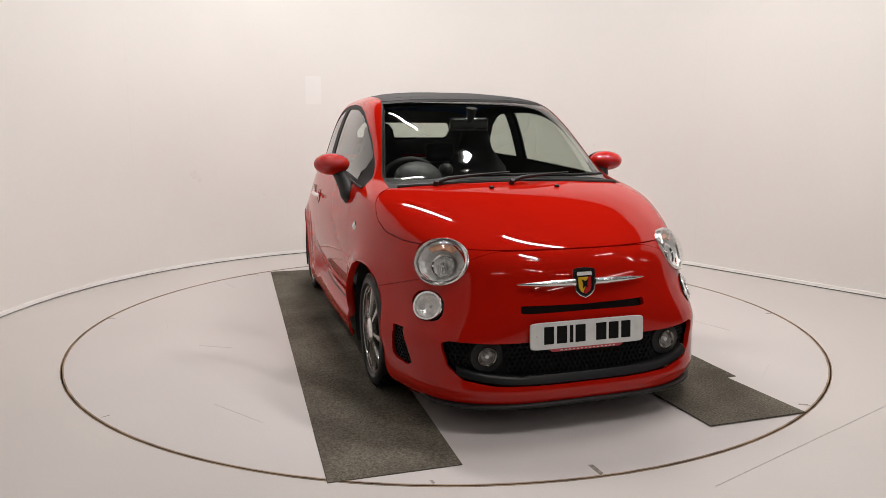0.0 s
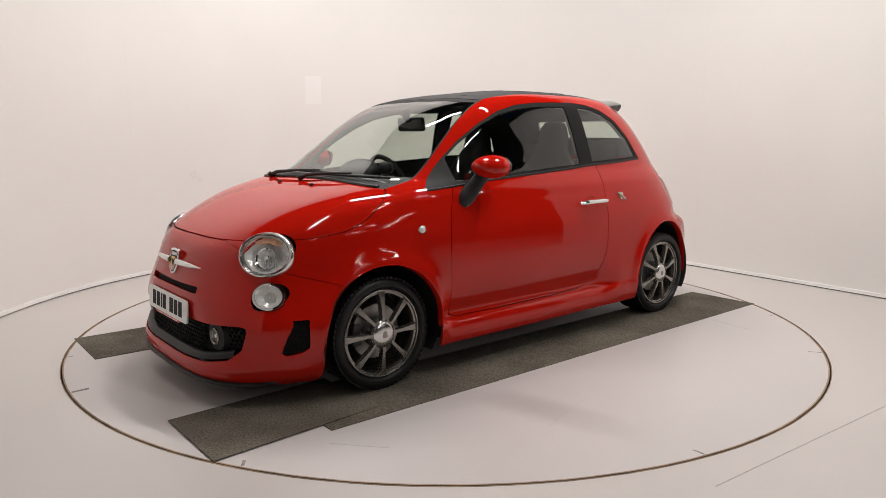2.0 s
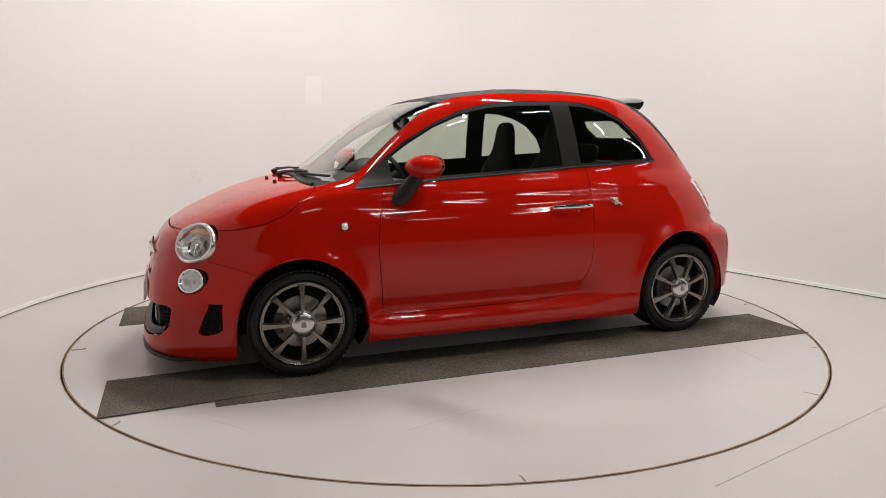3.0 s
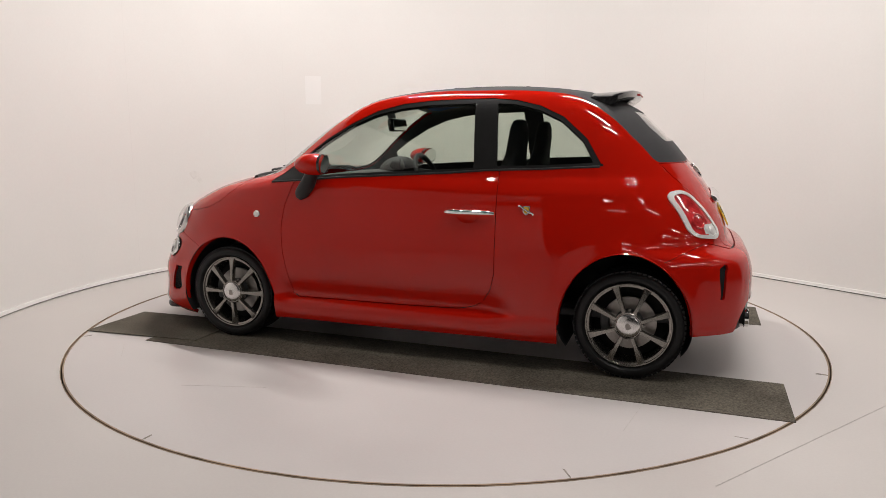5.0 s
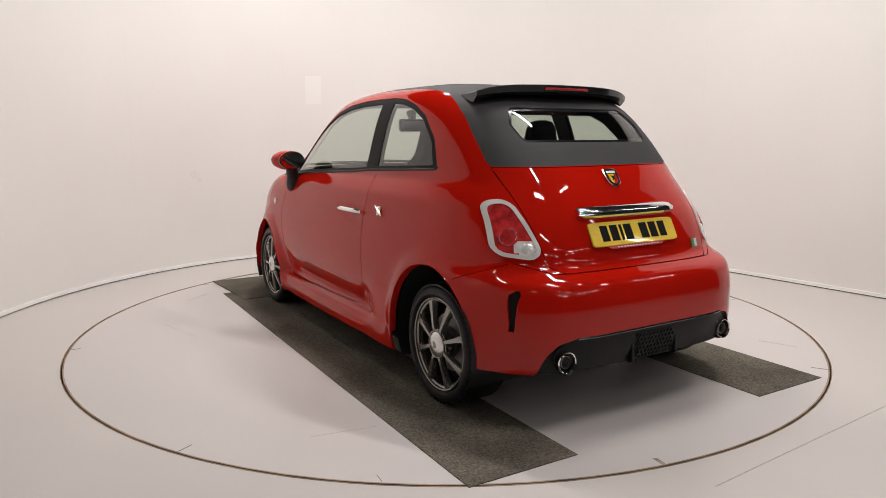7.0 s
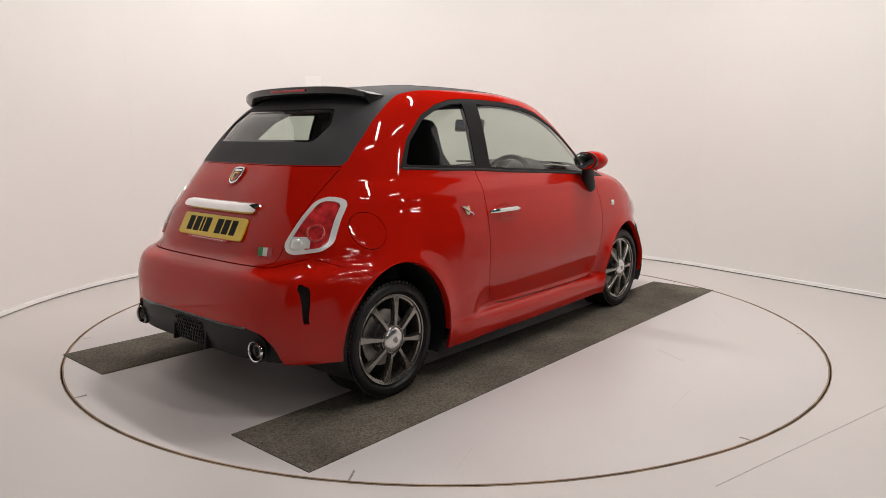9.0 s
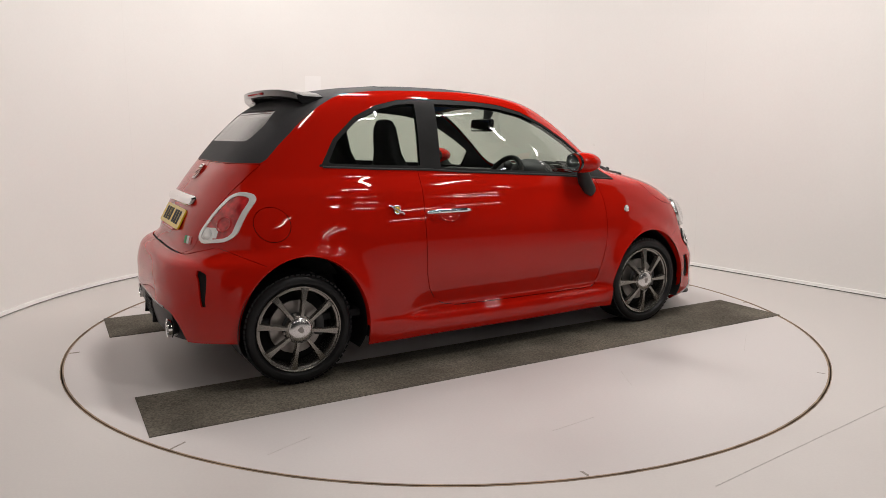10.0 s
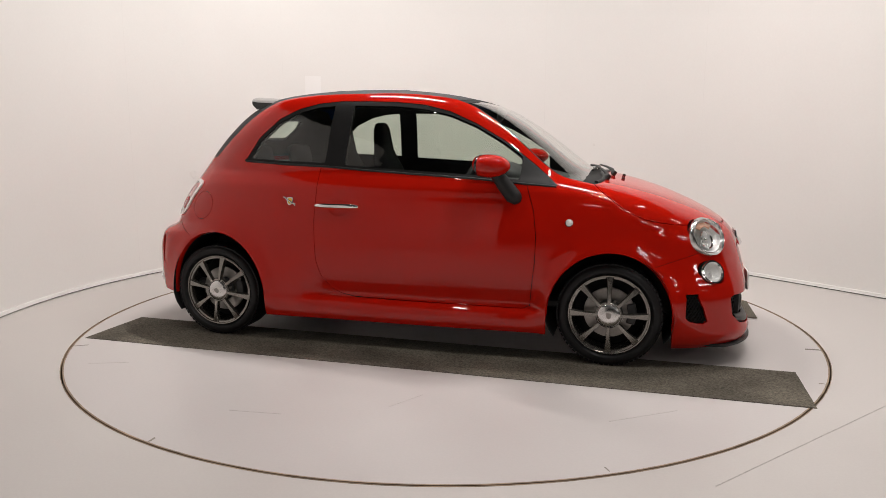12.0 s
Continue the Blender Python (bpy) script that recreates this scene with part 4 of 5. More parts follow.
for s in (1, -1):
    build_headlight(s)
    build_side_lamp(s)
    build_spot(s)
    panel("vent", ("vent",), DARK, front_bumper, want=LEFT if s > 0 else RIGHT, push=0.022)
    cells = []
    fn = inside(VENT_F, 0, 2)
    for x, z in hex_cells(1.51, 1.66, 0.24, 0.43, 0.0095):
        if fn(np.array([[x, 0, z]]))[0] < 0.003:
            cells.append(on_shell(x=x, z=z, sign=s, out=-0.010))
    tagged(part("vent_mesh", honeycomb(cells, 0.0095, 0.0022, 0.008), FRIT, front_bumper, "black honeycomb vent"), kind="stuff")
    panel("slit", ("slit",), DARK, rear_bumper, want=LEFT if s > 0 else RIGHT, push=0.014)

panel("grille_back", ("grille",), DARK, front_bumper, push=0.045)
panel("slot_back", ("slot",), DARK, front_bumper, push=0.022)
fn = inside(LOWER_GRILLE, 1, 2, mirror=True)
cells = []
for y, z in hex_cells(-0.34, 0.34, 0.205, 0.372, 0.0125):
    if fn(np.array([[0, y, z]]))[0] < -0.006:
        p, n = near(y=y, z=z)
        cells.append(frame_at(p - Vector((0.026, 0, 0)), (1, 0, 0)))
tagged(part("grille_mesh", honeycomb(cells, 0.0125, 0.0028, 0.010), FRIT, front_bumper, "black honeycomb grille"), kind="stuff")
cells = []
for y, z in hex_cells(0.49, 0.585, 0.25, 0.372, 0.0125):
    if fn(np.array([[0, y, z]]))[0] < -0.006:
        cells.append((y, z))
for s in (1, -1):
    side = []
    for y, z in cells:
        p, n = near(y=s * y, z=z)
        side.append(frame_at(p - n * 0.03, n))
    tagged(part("grille_mesh", honeycomb(side, 0.0125, 0.0028, 0.010), FRIT, front_bumper, "black honeycomb grille"), kind="stuff")


def grille_lip():
    """The smooth black surround inside the lower opening."""
    bm = bmesh.new()
    rows = []
    for k in range(61):
        y = -0.545 + 1.09 * k / 60
        zb = 0.196 + 0.045 * (abs(y) / 0.56) ** 4
        q = []
        for dz, dx in ((0.0, 0.006), (0.004, 0.001), (0.022, 0.004), (0.036, 0.014), (0.042, 0.034)):
            p, n = near(y=y, z=zb + dz)
            q.append(bm.verts.new(p - n * dx))
        rows.append(q)
    for a, b in zip(rows, rows[1:]):
        for j in range(4):
            bm.faces.new((a[j], b[j], b[j + 1], a[j + 1]))
    return bm


part("grille_surround", grille_lip(), VALANCE, front_bumper, "smooth black surround", smooth=True)


def splitter():
    bm = bmesh.new()
    c = contour(0.135)
    pts = [p for p in c if p[0] > 1.60]
    line = [(x, y) for x, y in pts] 
    line = [(x, -y) for x, y in reversed(line[1:])] + line
    rows = []
    for i, (x, y) in enumerate(line):
        a, b = Vector(line[max(i - 1, 0)]), Vector(line[min(i + 1, len(line) - 1)])
        d = (b - a).normalized()
        o = Vector((d.y, -d.x))
        if o.x < 0:
            o = -o
        e = min(1.0, (x - 1.59) / 0.14)
        rows.append([bm.verts.new((x + o.x * (k * e - 0.03 * (1 - e)), y + o.y * (k * e - 0.03 * (1 - e)), z + 0.02 * (1 - e))) for k, z in ((-0.03, 0.124), (0.000, 0.122), (0.008, 0.117), (0.008, 0.109), (0.002, 0.104), (-0.03, 0.104))])
    for a, b in zip(rows, rows[1:]):
        for j in range(6):
            bm.faces.new((a[j], b[j], b[(j + 1) % 6], a[(j + 1) % 6]))
    bm.faces.new(rows[0])
    bm.faces.new(rows[-1])
    bmesh.ops.recalc_face_normals(bm, faces=bm.faces)
    return bm


part("splitter", splitter(), BLACK, front_bumper, "matt black lip under the bumper", smooth=True)


# ------------------------------------------------------------------ plates, badges, chrome
def build_plate(m, base, label):
    plate = part("registration_plate", slab(ring_outline(0.26, 0.0555, 64, 14), 0.008, 0.0025), base, car, label, at=m)
    # seven characters in two groups
    for k, (x, w) in enumerate(((-0.178, 0.044), (-0.120, 0.046), (-0.077, 0.016), (-0.036, 0.046), (0.060, 0.048), (0.118, 0.046), (0.176, 0.044))):
        part("character", slab([(-w / 2, -0.036), (w / 2, -0.036), (w / 2, 0.036), (-w / 2, 0.036)], 0.0009, 0, pose(x, 0.002, 0.0079)), INK, plate)
    for x in (-0.228, 0.228):
        part("screw_cap", lathe([(0, 0.0022), (0.005, 0.0018), (0.007, 0.0)], 16, pose(x, 0.003, 0.008)), base, plate, smooth=True)
    part("dealer_strip", slab([(-0.16, -0.064), (0.15, -0.064), (0.17, -0.05), (-0.18, -0.05)], 0.006, 0.001, pose(0, -0.004, -0.001)), PINK, plate, "thin red strip under the plate")
    for k in range(14):
        part("fine_print", slab([(0, 0), (0.011, 0), (0.011, 0.004), (0, 0.004)], 0.0006, 0, pose(-0.125 + 0.0185 * k, -0.0645, 0.005)), FLAG_WHITE, plate)
    return plate


build_plate(frame_at((1.882, 0, 0.397), (1, 0, 0.06)), WHITE_PLATE, "white front plate with dark characters")
build_plate(frame_at((-1.572, 0, 0.778), (-0.88, 0, 0.47)), YELLOW_PLATE, "yellow rear plate with dark characters")


def build_badge(m, w, h, parent=None, label="enamel shield badge in a chrome frame"):
    b = part("badge", slab(shield(w, h), 0.010, 0.003), CHROME, parent or car, label, at=m)
    part("field", slab(shield(w * 0.84, h * 0.84), 0.0105, 0.001), INK, b)
    part("top_band", slab([(-w * 0.66, h * 0.46), (w * 0.66, h * 0.46), (w * 0.64, h * 0.70), (-w * 0.64, h * 0.70)], 0.0112, 0.0005), FLAG_WHITE, b)
    # two enamel halves, yellow and red, parted by a slanting line, with a dark figure over them
    part("enamel", slab([(-w * 0.58, h * 0.36), (w * 0.30, h * 0.36), (-w * 0.18, -h * 0.66), (-w * 0.40, -h * 0.56), (-w * 0.56, -h * 0.28)], 0.0114, 0.0005), BADGE_YELLOW, b)
    part("enamel", slab([(w * 0.32, h * 0.36), (w * 0.58, h * 0.36), (w * 0.56, -h * 0.28), (w * 0.40, -h * 0.56), (0, -h * 0.74), (-w * 0.16, -h * 0.66)], 0.0114, 0.0005), BADGE_RED, b)
    part("figure", slab([(-w * 0.30, h * 0.22), (w * 0.02, h * 0.10), (w * 0.34, h * 0.20), (w * 0.20, -h * 0.10), (w * 0.26, -h * 0.36), (0, -h * 0.24), (-w * 0.22, -h * 0.42), (-w * 0.18, -h * 0.06)], 0.0119, 0.0003), INK, b)
    return b


p, n = near(y=0, z=0.598)
build_badge(frame_at(p + Vector((0.004, 0, 0)), (1, 0, 0.2)), 0.052, 0.064)
for s in (1, -1):
    pts, rad = [], []
    for k in range(13):
        t = k / 12
        y = 0.045 + 0.245 * t
        q, n = near(y=s * y, z=0.599)
        pts.append(q + n * 0.012)
        rad.append(0.0135 * (1 - t ** 2.2) + 0.002)
    part("chrome_bar", tube(pts, rad, 12), SATIN, car, "satin chrome bar beside the badge", smooth=True)
p, n = near(y=0, z=1.006, sign=-1)
build_badge(frame_at(p + n * 0.001, n), 0.042, 0.050)


def boot_handle():
    bm = bmesh.new()
    rows = []
    for k in range(41):
        y = -0.292 + 0.584 * k / 40
        e = max(0.5, 1 - 0.5 * abs(2 * k / 40 - 1) ** 16)
        p, n = near(y=y, z=0.872, sign=-1)
        x = p.x
        rows.append([bm.verts.new((x + dx * (0.4 + 0.6 * e), y, 0.872 + dz * e)) for dx, dz in ((0.012, 0.026), (-0.016, 0.022), (-0.030, 0.008), (-0.034, -0.012), (-0.026, -0.022), (0.012, -0.020))])
    for a, b in zip(rows, rows[1:]):
        for j in range(6):
            bm.faces.new((a[j], b[j], b[(j + 1) % 6], a[(j + 1) % 6]))
    bm.faces.new(rows[0])
    bm.faces.new(rows[-1])
    bmesh.ops.recalc_face_normals(bm, faces=bm.faces)
    return bm


part("boot_handle", boot_handle(), CHROME, boot, "bright chrome grip bar", smooth=True)
p, n = near(y=-0.41, z=0.70, sign=-1)
m = frame_at(p + n * 0.0015, n)
flag = part("flag_sticker", slab([(-0.038, -0.019), (0.038, -0.019), (0.038, 0.019), (-0.038, 0.019)], 0.0012, 0, m), FLAG_WHITE, boot, "small three-colour sticker")
part("stripe", slab([(-0.038, -0.019), (-0.013, -0.019), (-0.013, 0.019), (-0.038, 0.019)], 0.0018, 0, m), GREEN, flag)
part("stripe", slab([(0.013, -0.019), (0.038, -0.019), (0.038, 0.019), (0.013, 0.019)], 0.0018, 0, m), BADGE_RED, flag)

# ------------------------------------------------------------------ sides: mirrors, handles, repeaters
for s in (1, -1):
    door = DOORS[s]
    # mirror: an egg-shaped shell on a black foot
    bm = bmesh.new()
    bmesh.ops.create_uvsphere(bm, u_segments=32, v_segments=20, radius=1)
    for v in bm.verts:
        x, y, z = v.co
        back = max(0.0, -x)
        v.co = (0.108 * x if x > 0 else -0.044 * min(1, back * 2.5), 0.097 * y * (1 + 0.06 * x), 0.059 * z * (1 + 0.06 * y * s))
    bm.transform(pose(0.527, s * 0.838, 1.044, 0, 0, s * 14))
    mirror = part("door_mirror", bm, RED, door, "glossy red mirror shell on a black foot", smooth=True)
    part("mirror_rim", lathe([(0.93, 0.0), (1.0, 0.0), (1.0, 0.13), (0.93, 0.13)], 40, pose(0.527, s * 0.838, 1.044, 0, 0, s * 14) @ pose(-0.048, 0, 0) @ Matrix.Diagonal((0.1, 0.091, 0.056, 1)) @ pose(0, 0, 0, 0, 90, 0), closed=True), GLOSS_BLACK, mirror, smooth=True)
    part("mirror_glass", lathe([(0.0, 0.0), (0.94, 0.0)], 40, pose(0.527, s * 0.838, 1.044, 0, 0, s * 14) @ pose(-0.058, 0, 0, 0, -11, 0) @ Matrix.Diagonal((0.1, 0.088, 0.053, 1)) @ pose(0, 0, 0, 0, -90, 0)), CHROME, mirror, "mirror glass")
    foot = tube([(0.545, s * 0.815, 1.015), (0.568, s * 0.800, 0.985), (0.602, s * 0.780, 0.935), (0.638, s * 0.771, 0.888), (0.664, s * 0.768, 0.868), (0.682, s * 0.766, 0.862)], [0.032, 0.036, 0.041, 0.043, 0.035, 0.014], 18)
    part("mirror_foot", foot, BLACK, mirror, "matt black mirror foot", smooth=True)
    # handle
    pts = []
    for k in range(11):
        x = -0.470 + 0.252 * k / 10
        q, n = near(x=x, z=0.806, sign=s)
        pts.append(q + n * (0.030 if 0 < k < 10 else 0.012))
    h = part("door_handle", squash(tube(pts, [0.010, 0.012, 0.0135] + [0.0135] * 5 + [0.0135, 0.013, 0.010], 12), 1, 1), CHROME, door, "chrome bar handle", smooth=True)
    q, n = near(x=-0.335, z=0.800, sign=s)
    part("handle_dish", squash(lathe([(0.060, 0.0005), (0.055, -0.001), (0.03, -0.002), (0.0, -0.002)], 40, None), 1.0, 0.78), RED, door, smooth=True, at=frame_at(q + n * 0.003, n))
    # emblem behind the door
    q, n = near(x=-0.636, z=0.828, sign=s)
    m = frame_at(q + n * 0.001, n)
    e = part("emblem", slab(shield(0.019, 0.024), 0.006, 0.002), SATIN, car, "small chrome and enamel emblem", at=m)
    part("enamel", slab(shield(0.013, 0.017), 0.0066, 0.0005), BADGE_YELLOW, e)
    part("scroll", tube([(-0.040, 0.020, 0.004), (-0.030, 0.021, 0.005), (-0.018, 0.010, 0.006), (0.0, 0.0, 0.008), (0.016, -0.012, 0.006), (0.030, -0.014, 0.005), (0.036, -0.024, 0.004)], 0.0055, 8), SATIN, e, smooth=True)
    q, n = near(x=0.936, z=0.755, sign=s)
    r = part("side_repeater", lathe([(0.0, 0.012), (0.010, 0.010), (0.016, 0.004), (0.0185, 0.0)], 28), CREAM, car, "small round clear side repeater", smooth=True, at=frame_at(q, n))
    part("ring", lathe([(0.0165, 0.003), (0.020, 0.004), (0.022, 0.0)], 28), CHROME, r, smooth=True)
    # waist strip under the side windows
    pts = []
    for x, z in ((-0.975, 1.046), (-0.70, 1.032), (-0.40, 1.021), (-0.215, 1.006), (0.10, 0.988), (0.41, 0.971), (0.70, 0.947), (0.86, 0.935)):
        q, n = near(x=x, z=z, sign=s)
        pts.append(q + n * 0.001)
    part("waist_seal", tube(pts, 0.006, 8), BLACK, door, "black rubber seal", smooth=True)
    # tail lamp
    want = LEFT if s > 0 else RIGHT
    lamp = panel("tail_lamp", ("tail_bezel",), CREAM, car, "red and clear tail lamp in a pale chrome frame", want=want, push=-0.008, depth=0.02)
    c = SHELL.centres()
    low = (c[:, 2] < 0.765) & (np.abs(c[:, 1]) < 0.585)
    panel("red_lens", ("tail_lens",), RED_LENS, lamp, "clear red lens", want=want & ~low, push=-0.003)
    panel("clear_lens", ("tail_lens",), LAMP_BOWL, lamp, "clear reversing lens", want=want & low, push=-0.003)
    q, n = near(y=s * 0.595, z=0.785, sign=-1)
    part("lens_ring", lathe([(0.030, 0.0), (0.036, 0.004), (0.042, 0.0)], 32), RED_LENS, lamp, smooth=True, at=frame_at(q + n * 0.004, n))
    q, n = near(y=s * 0.545, z=0.738, sign=-1)
    part("reverse_ring", lathe([(0.0, 0.006), (0.02, 0.004), (0.026, 0.0)], 32), REFLECTOR, lamp, smooth=True, at=frame_at(q + n * 0.004, n))


# ------------------------------------------------------------------ tail: diffuser, pipes, spoiler
panel("diffuser", ("diffuser",), VALANCE, rear_bumper, "satin black rear valance", push=0.012, depth=0.05)


def valance_floor():
    """The underside of the rear valance, rising towards the axle."""
    edge = [(x, y) for x, y in contour(0.25) if x < -1.42 and y < 0.60]
    edge = edge + [(x, -y) for x, y in reversed(edge)]
    bm = bmesh.new()
    low = [bm.verts.new((x + 0.014, y * 0.985, 0.247)) for x, y in edge]
    high = [bm.verts.new((x * 0.55 - 0.60, y * 0.97, 0.275)) for x, y in edge]
    for k in range(len(edge) - 1):
        bm.faces.new((low[k], low[k + 1], high[k + 1], high[k]))
    bmesh.ops.recalc_face_normals(bm, faces=bm.faces)
    return bm


part("valance_floor", valance_floor(), BLACK, rear_bumper, smooth=True)
for s in (1, -1):
    m = frame_at((-1.712, s * 0.487, 0.296), (-1, 0, 0.03))
    pipe = part("exhaust_tip", lathe([(0.040, -0.16), (0.044, -0.02), (0.046, -0.004), (0.0445, 0.0), (0.040, -0.003), (0.037, -0.03), (0.034, -0.14), (0.0, -0.14)], 40), CHROME, car, "round polished exhaust tip", smooth=True, at=m)
    # dark lining along the inside of the tip
    part("pipe_bore", lathe([(0.0365, -0.028), (0.033, -0.139), (0.0, -0.139)], 32), DARK, pipe, smooth=True)
    part("inner_pipe", lathe([(0.024, -0.03), (0.027, -0.012), (0.025, -0.010), (0.021, -0.03)], 32), STEEL, pipe, smooth=True)
    # the dark pocket that the pipe sits in
    q, n = near(y=s * 0.487, z=0.305, sign=-1)
    part("pipe_pocket", squash(lathe([(0.062, 0.002), (0.058, 0.004), (0.054, -0.004), (0.050, -0.05)], 36), 1.0, 0.98), DARK, rear_bumper, smooth=True, at=frame_at(q - n * 0.012, (-1, 0, 0.03)))
cells = []
for y, z in hex_cells(-0.105, 0.105, 0.262, 0.362, 0.0125):
    p, n = near(y=y, z=z, sign=-1)
    cells.append(frame_at(p + Vector((0.006, 0, 0)), (-1, 0, 0)))
tagged(part("diffuser_mesh", honeycomb(cells, 0.0125, 0.003, 0.01), BLACK, rear_bumper, "black honeycomb insert"), kind="stuff")
part("silencer", box(0.30, 0.80, 0.13, 0.05, pose(-1.50, 0, 0.29), 4), CALIPER, car, "dark exhaust silencer", smooth=True)
for y in (-0.135, 0.135):
    part("fin", box(0.05, 0.012, 0.125, 0.006, pose(-1.700, y, 0.302, 0, 6)), VALANCE, rear_bumper, smooth=True)
# the gloss strip along the valance's upper edge
pts = []
for k in range(41):
    y = -0.44 + 0.88 * k / 40
    q, n = near(y=y, z=0.391 - 0.004 * abs(y), sign=-1)
    pts.append(q - n * 0.004)
part("valance_strip", tube(pts, 0.007, 8), GLOSS_BLACK, rear_bumper, "gloss black strip", smooth=True)


def spoiler():
    bm = bmesh.new()
    rows = []
    for k in range(49):
        t = 2 * k / 48 - 1
        y = 0.475 * t
        e = abs(t) ** 6
        drop = 0.010 * t * t + 0.028 * e
        tip = -1.112 + 0.05 * t * t + 0.03 * e
        rows.append([bm.verts.new((x, y, z - drop)) for x, z in ((-0.90 + 0.02 * t * t, 1.428), (-1.00, 1.434), (tip + 0.01, 1.440), (tip, 1.437), (tip + 0.004, 1.405 + 0.012 * e), (tip + 0.03, 1.392), (-0.99, 1.392))])
    for a, b in zip(rows, rows[1:]):
        for j in range(7):
            bm.faces.new((a[j], b[j], b[(j + 1) % 7], a[(j + 1) % 7]))
    bm.faces.new(rows[0])
    bm.faces.new(rows[-1])
    bmesh.ops.recalc_face_normals(bm, faces=bm.faces)
    return bm


sp = part("roof_spoiler", spoiler(), GLOSS_BLACK, car, "gloss black spoiler at the roof's tail", smooth=True)
part("brake_light", box(0.008, 0.27, 0.013, 0.003, pose(-1.110, 0, 1.419)), RED_LENS, sp, "red high brake light")
for k in range(12):
    part("led", lathe([(0, 0.003), (0.004, 0.002), (0.005, 0)], 10, pose(-1.114, -0.121 + 0.022 * k, 1.419, 0, -90, 0)), BADGE_RED, sp)
# welts across the canvas roof and its front rail
for x0 in (0.24, -0.12, -0.52):
    pts = []
    for k in range(25):
        y = -0.42 + 0.84 * k / 24
        p = GRID.reshape(-1, 3)
        i = np.argmin((p[:, 0] - x0) ** 2 + (p[:, 1] - y) ** 2 + 10 * (p[:, 2] < 1.3))
        pts.append(Vector((x0, y, float(p[i, 2]) - 0.001)))
    part("welt", tube(pts, 0.0028, 8), FABRIC, soft_top, smooth=True)

# ------------------------------------------------------------------ wipers and cowl
for (x0, y0), (x1, y1), blade in (((1.0, -0.42), (0.955, 0.0), 0.30), ((1.0, -0.03), (0.965, 0.33), 0.30)):
    def on_screen(x, y, lift):
        p, n = near(y=y, z=0.965 + (0.99 - x) * 0.55, sign=1)
        return p + n * lift
    a, b = on_screen(x0, y0, 0.012), on_screen(x1, y1, 0.030)
    arm = part("wiper", tube([a, a + (b - a) * 0.15 + Vector((0.01, 0, 0.014)), a + (b - a) * 0.6 + Vector((0.008, 0, 0.010)), b], [0.012, 0.010, 0.006, 0.005], 10), BLACK, car, "black wiper resting at the windscreen's foot", smooth=True)
    d = (b - a).normalized()
    pts = [on_screen(x1, y1 + k * 0.06, 0.016) for k in range(-4, 5)]
    part("blade", tube(pts, 0.007, 8), BLACK, arm)
    part("spindle", lathe([(0, 0.03), (0.012, 0.028), (0.015, 0.0)], 20, frame_at(a - Vector((0, 0, 0.01)), (0.6, 0, 0.8), (0, 1, 0))), BLACK, arm, smooth=True)
for y in (-0.16, 0.19):
    p, n = near(y=y, z=0.945)
    part("washer_jet", box(0.022, 0.02, 0.014, 0.005, frame_at(p + n * 0.005, n)), BLACK, car)
pts = [near(y=-0.60 + 1.2 * k / 20, z=0.972 - 0.02 * abs(-1 + k / 10) ** 2)[0] for k in range(21)]
part("cowl_seal", tube(pts, 0.011, 8), BLACK, car, "black rubber cowl strip", smooth=True)

# ------------------------------------------------------------------ cabin
cabin_labels = ("body", "door", "soft_top", "window_frame", "rear_surround", "screen_band", "door_gap", "boot_gap")
c = SHELL.centres()
panel("cabin_lining", cabin_labels, TRIM, car, "black cabin lining", want=(c[:, 2] > 0.5) & (c[:, 0] < 1.0) & (c[:, 0] > -1.42), push=0.028)
# the lining carries the painted blue reflection seen at the windows' top
panel("headliner", ("soft_top",), NAVY_REFLECTION, soft_top, "roof lining, its blue standing in for a reflection in the windows", want=c[:, 0] > -0.95, push=0.034)
part("cabin_floor", box(2.3, 1.36, 0.04, 0.01, pose(-0.25, 0, 0.30)), TRIM, car)


def profile_bar(profile, y0, y1, bevel=0.0, bow=0.0):
    """A solid of a profile (x, z), from y0 to y1."""
    bm = bmesh.new()
    n = 17
    rows = []
    for k in range(n):
        t = 2 * k / (n - 1) - 1
        y = (y0 + y1) / 2 + (y1 - y0) / 2 * t
        rows.append([bm.verts.new((x - bow * t * t, y, z)) for x, z in profile])
    m = len(profile)
    for a, b in zip(rows, rows[1:]):
        for j in range(m):
            bm.faces.new((a[j], b[j], b[(j + 1) % m], a[(j + 1) % m]))
    bm.faces.new(rows[0])
    bm.faces.new(rows[-1])
    bmesh.ops.recalc_face_normals(bm, faces=bm.faces)
    return bm


dash = part("dashboard", profile_bar([(0.93, 0.925), (0.80, 0.955), (0.62, 0.965), (0.48, 0.945), (0.455, 0.915), (0.50, 0.82), (0.56, 0.60), (0.95, 0.60)], -0.63, 0.63, bow=0.10), TRIM, car, "black dashboard", smooth=True)
part("dash_panel", profile_bar([(0.452, 0.915), (0.446, 0.90), (0.472, 0.82), (0.492, 0.815), (0.50, 0.90)], -0.60, 0.60, bow=0.09), RED, dash, "red panel across the dashboard", smooth=True)
for y in (-0.14, 0.02, 0.18):
    part("air_vent", lathe([(0.03, 0.0), (0.04, 0.008), (0.045, 0.0)], 28, frame_at((0.445, y, 0.865), (-1, 0, 0.2))), BLACK, dash, smooth=True)
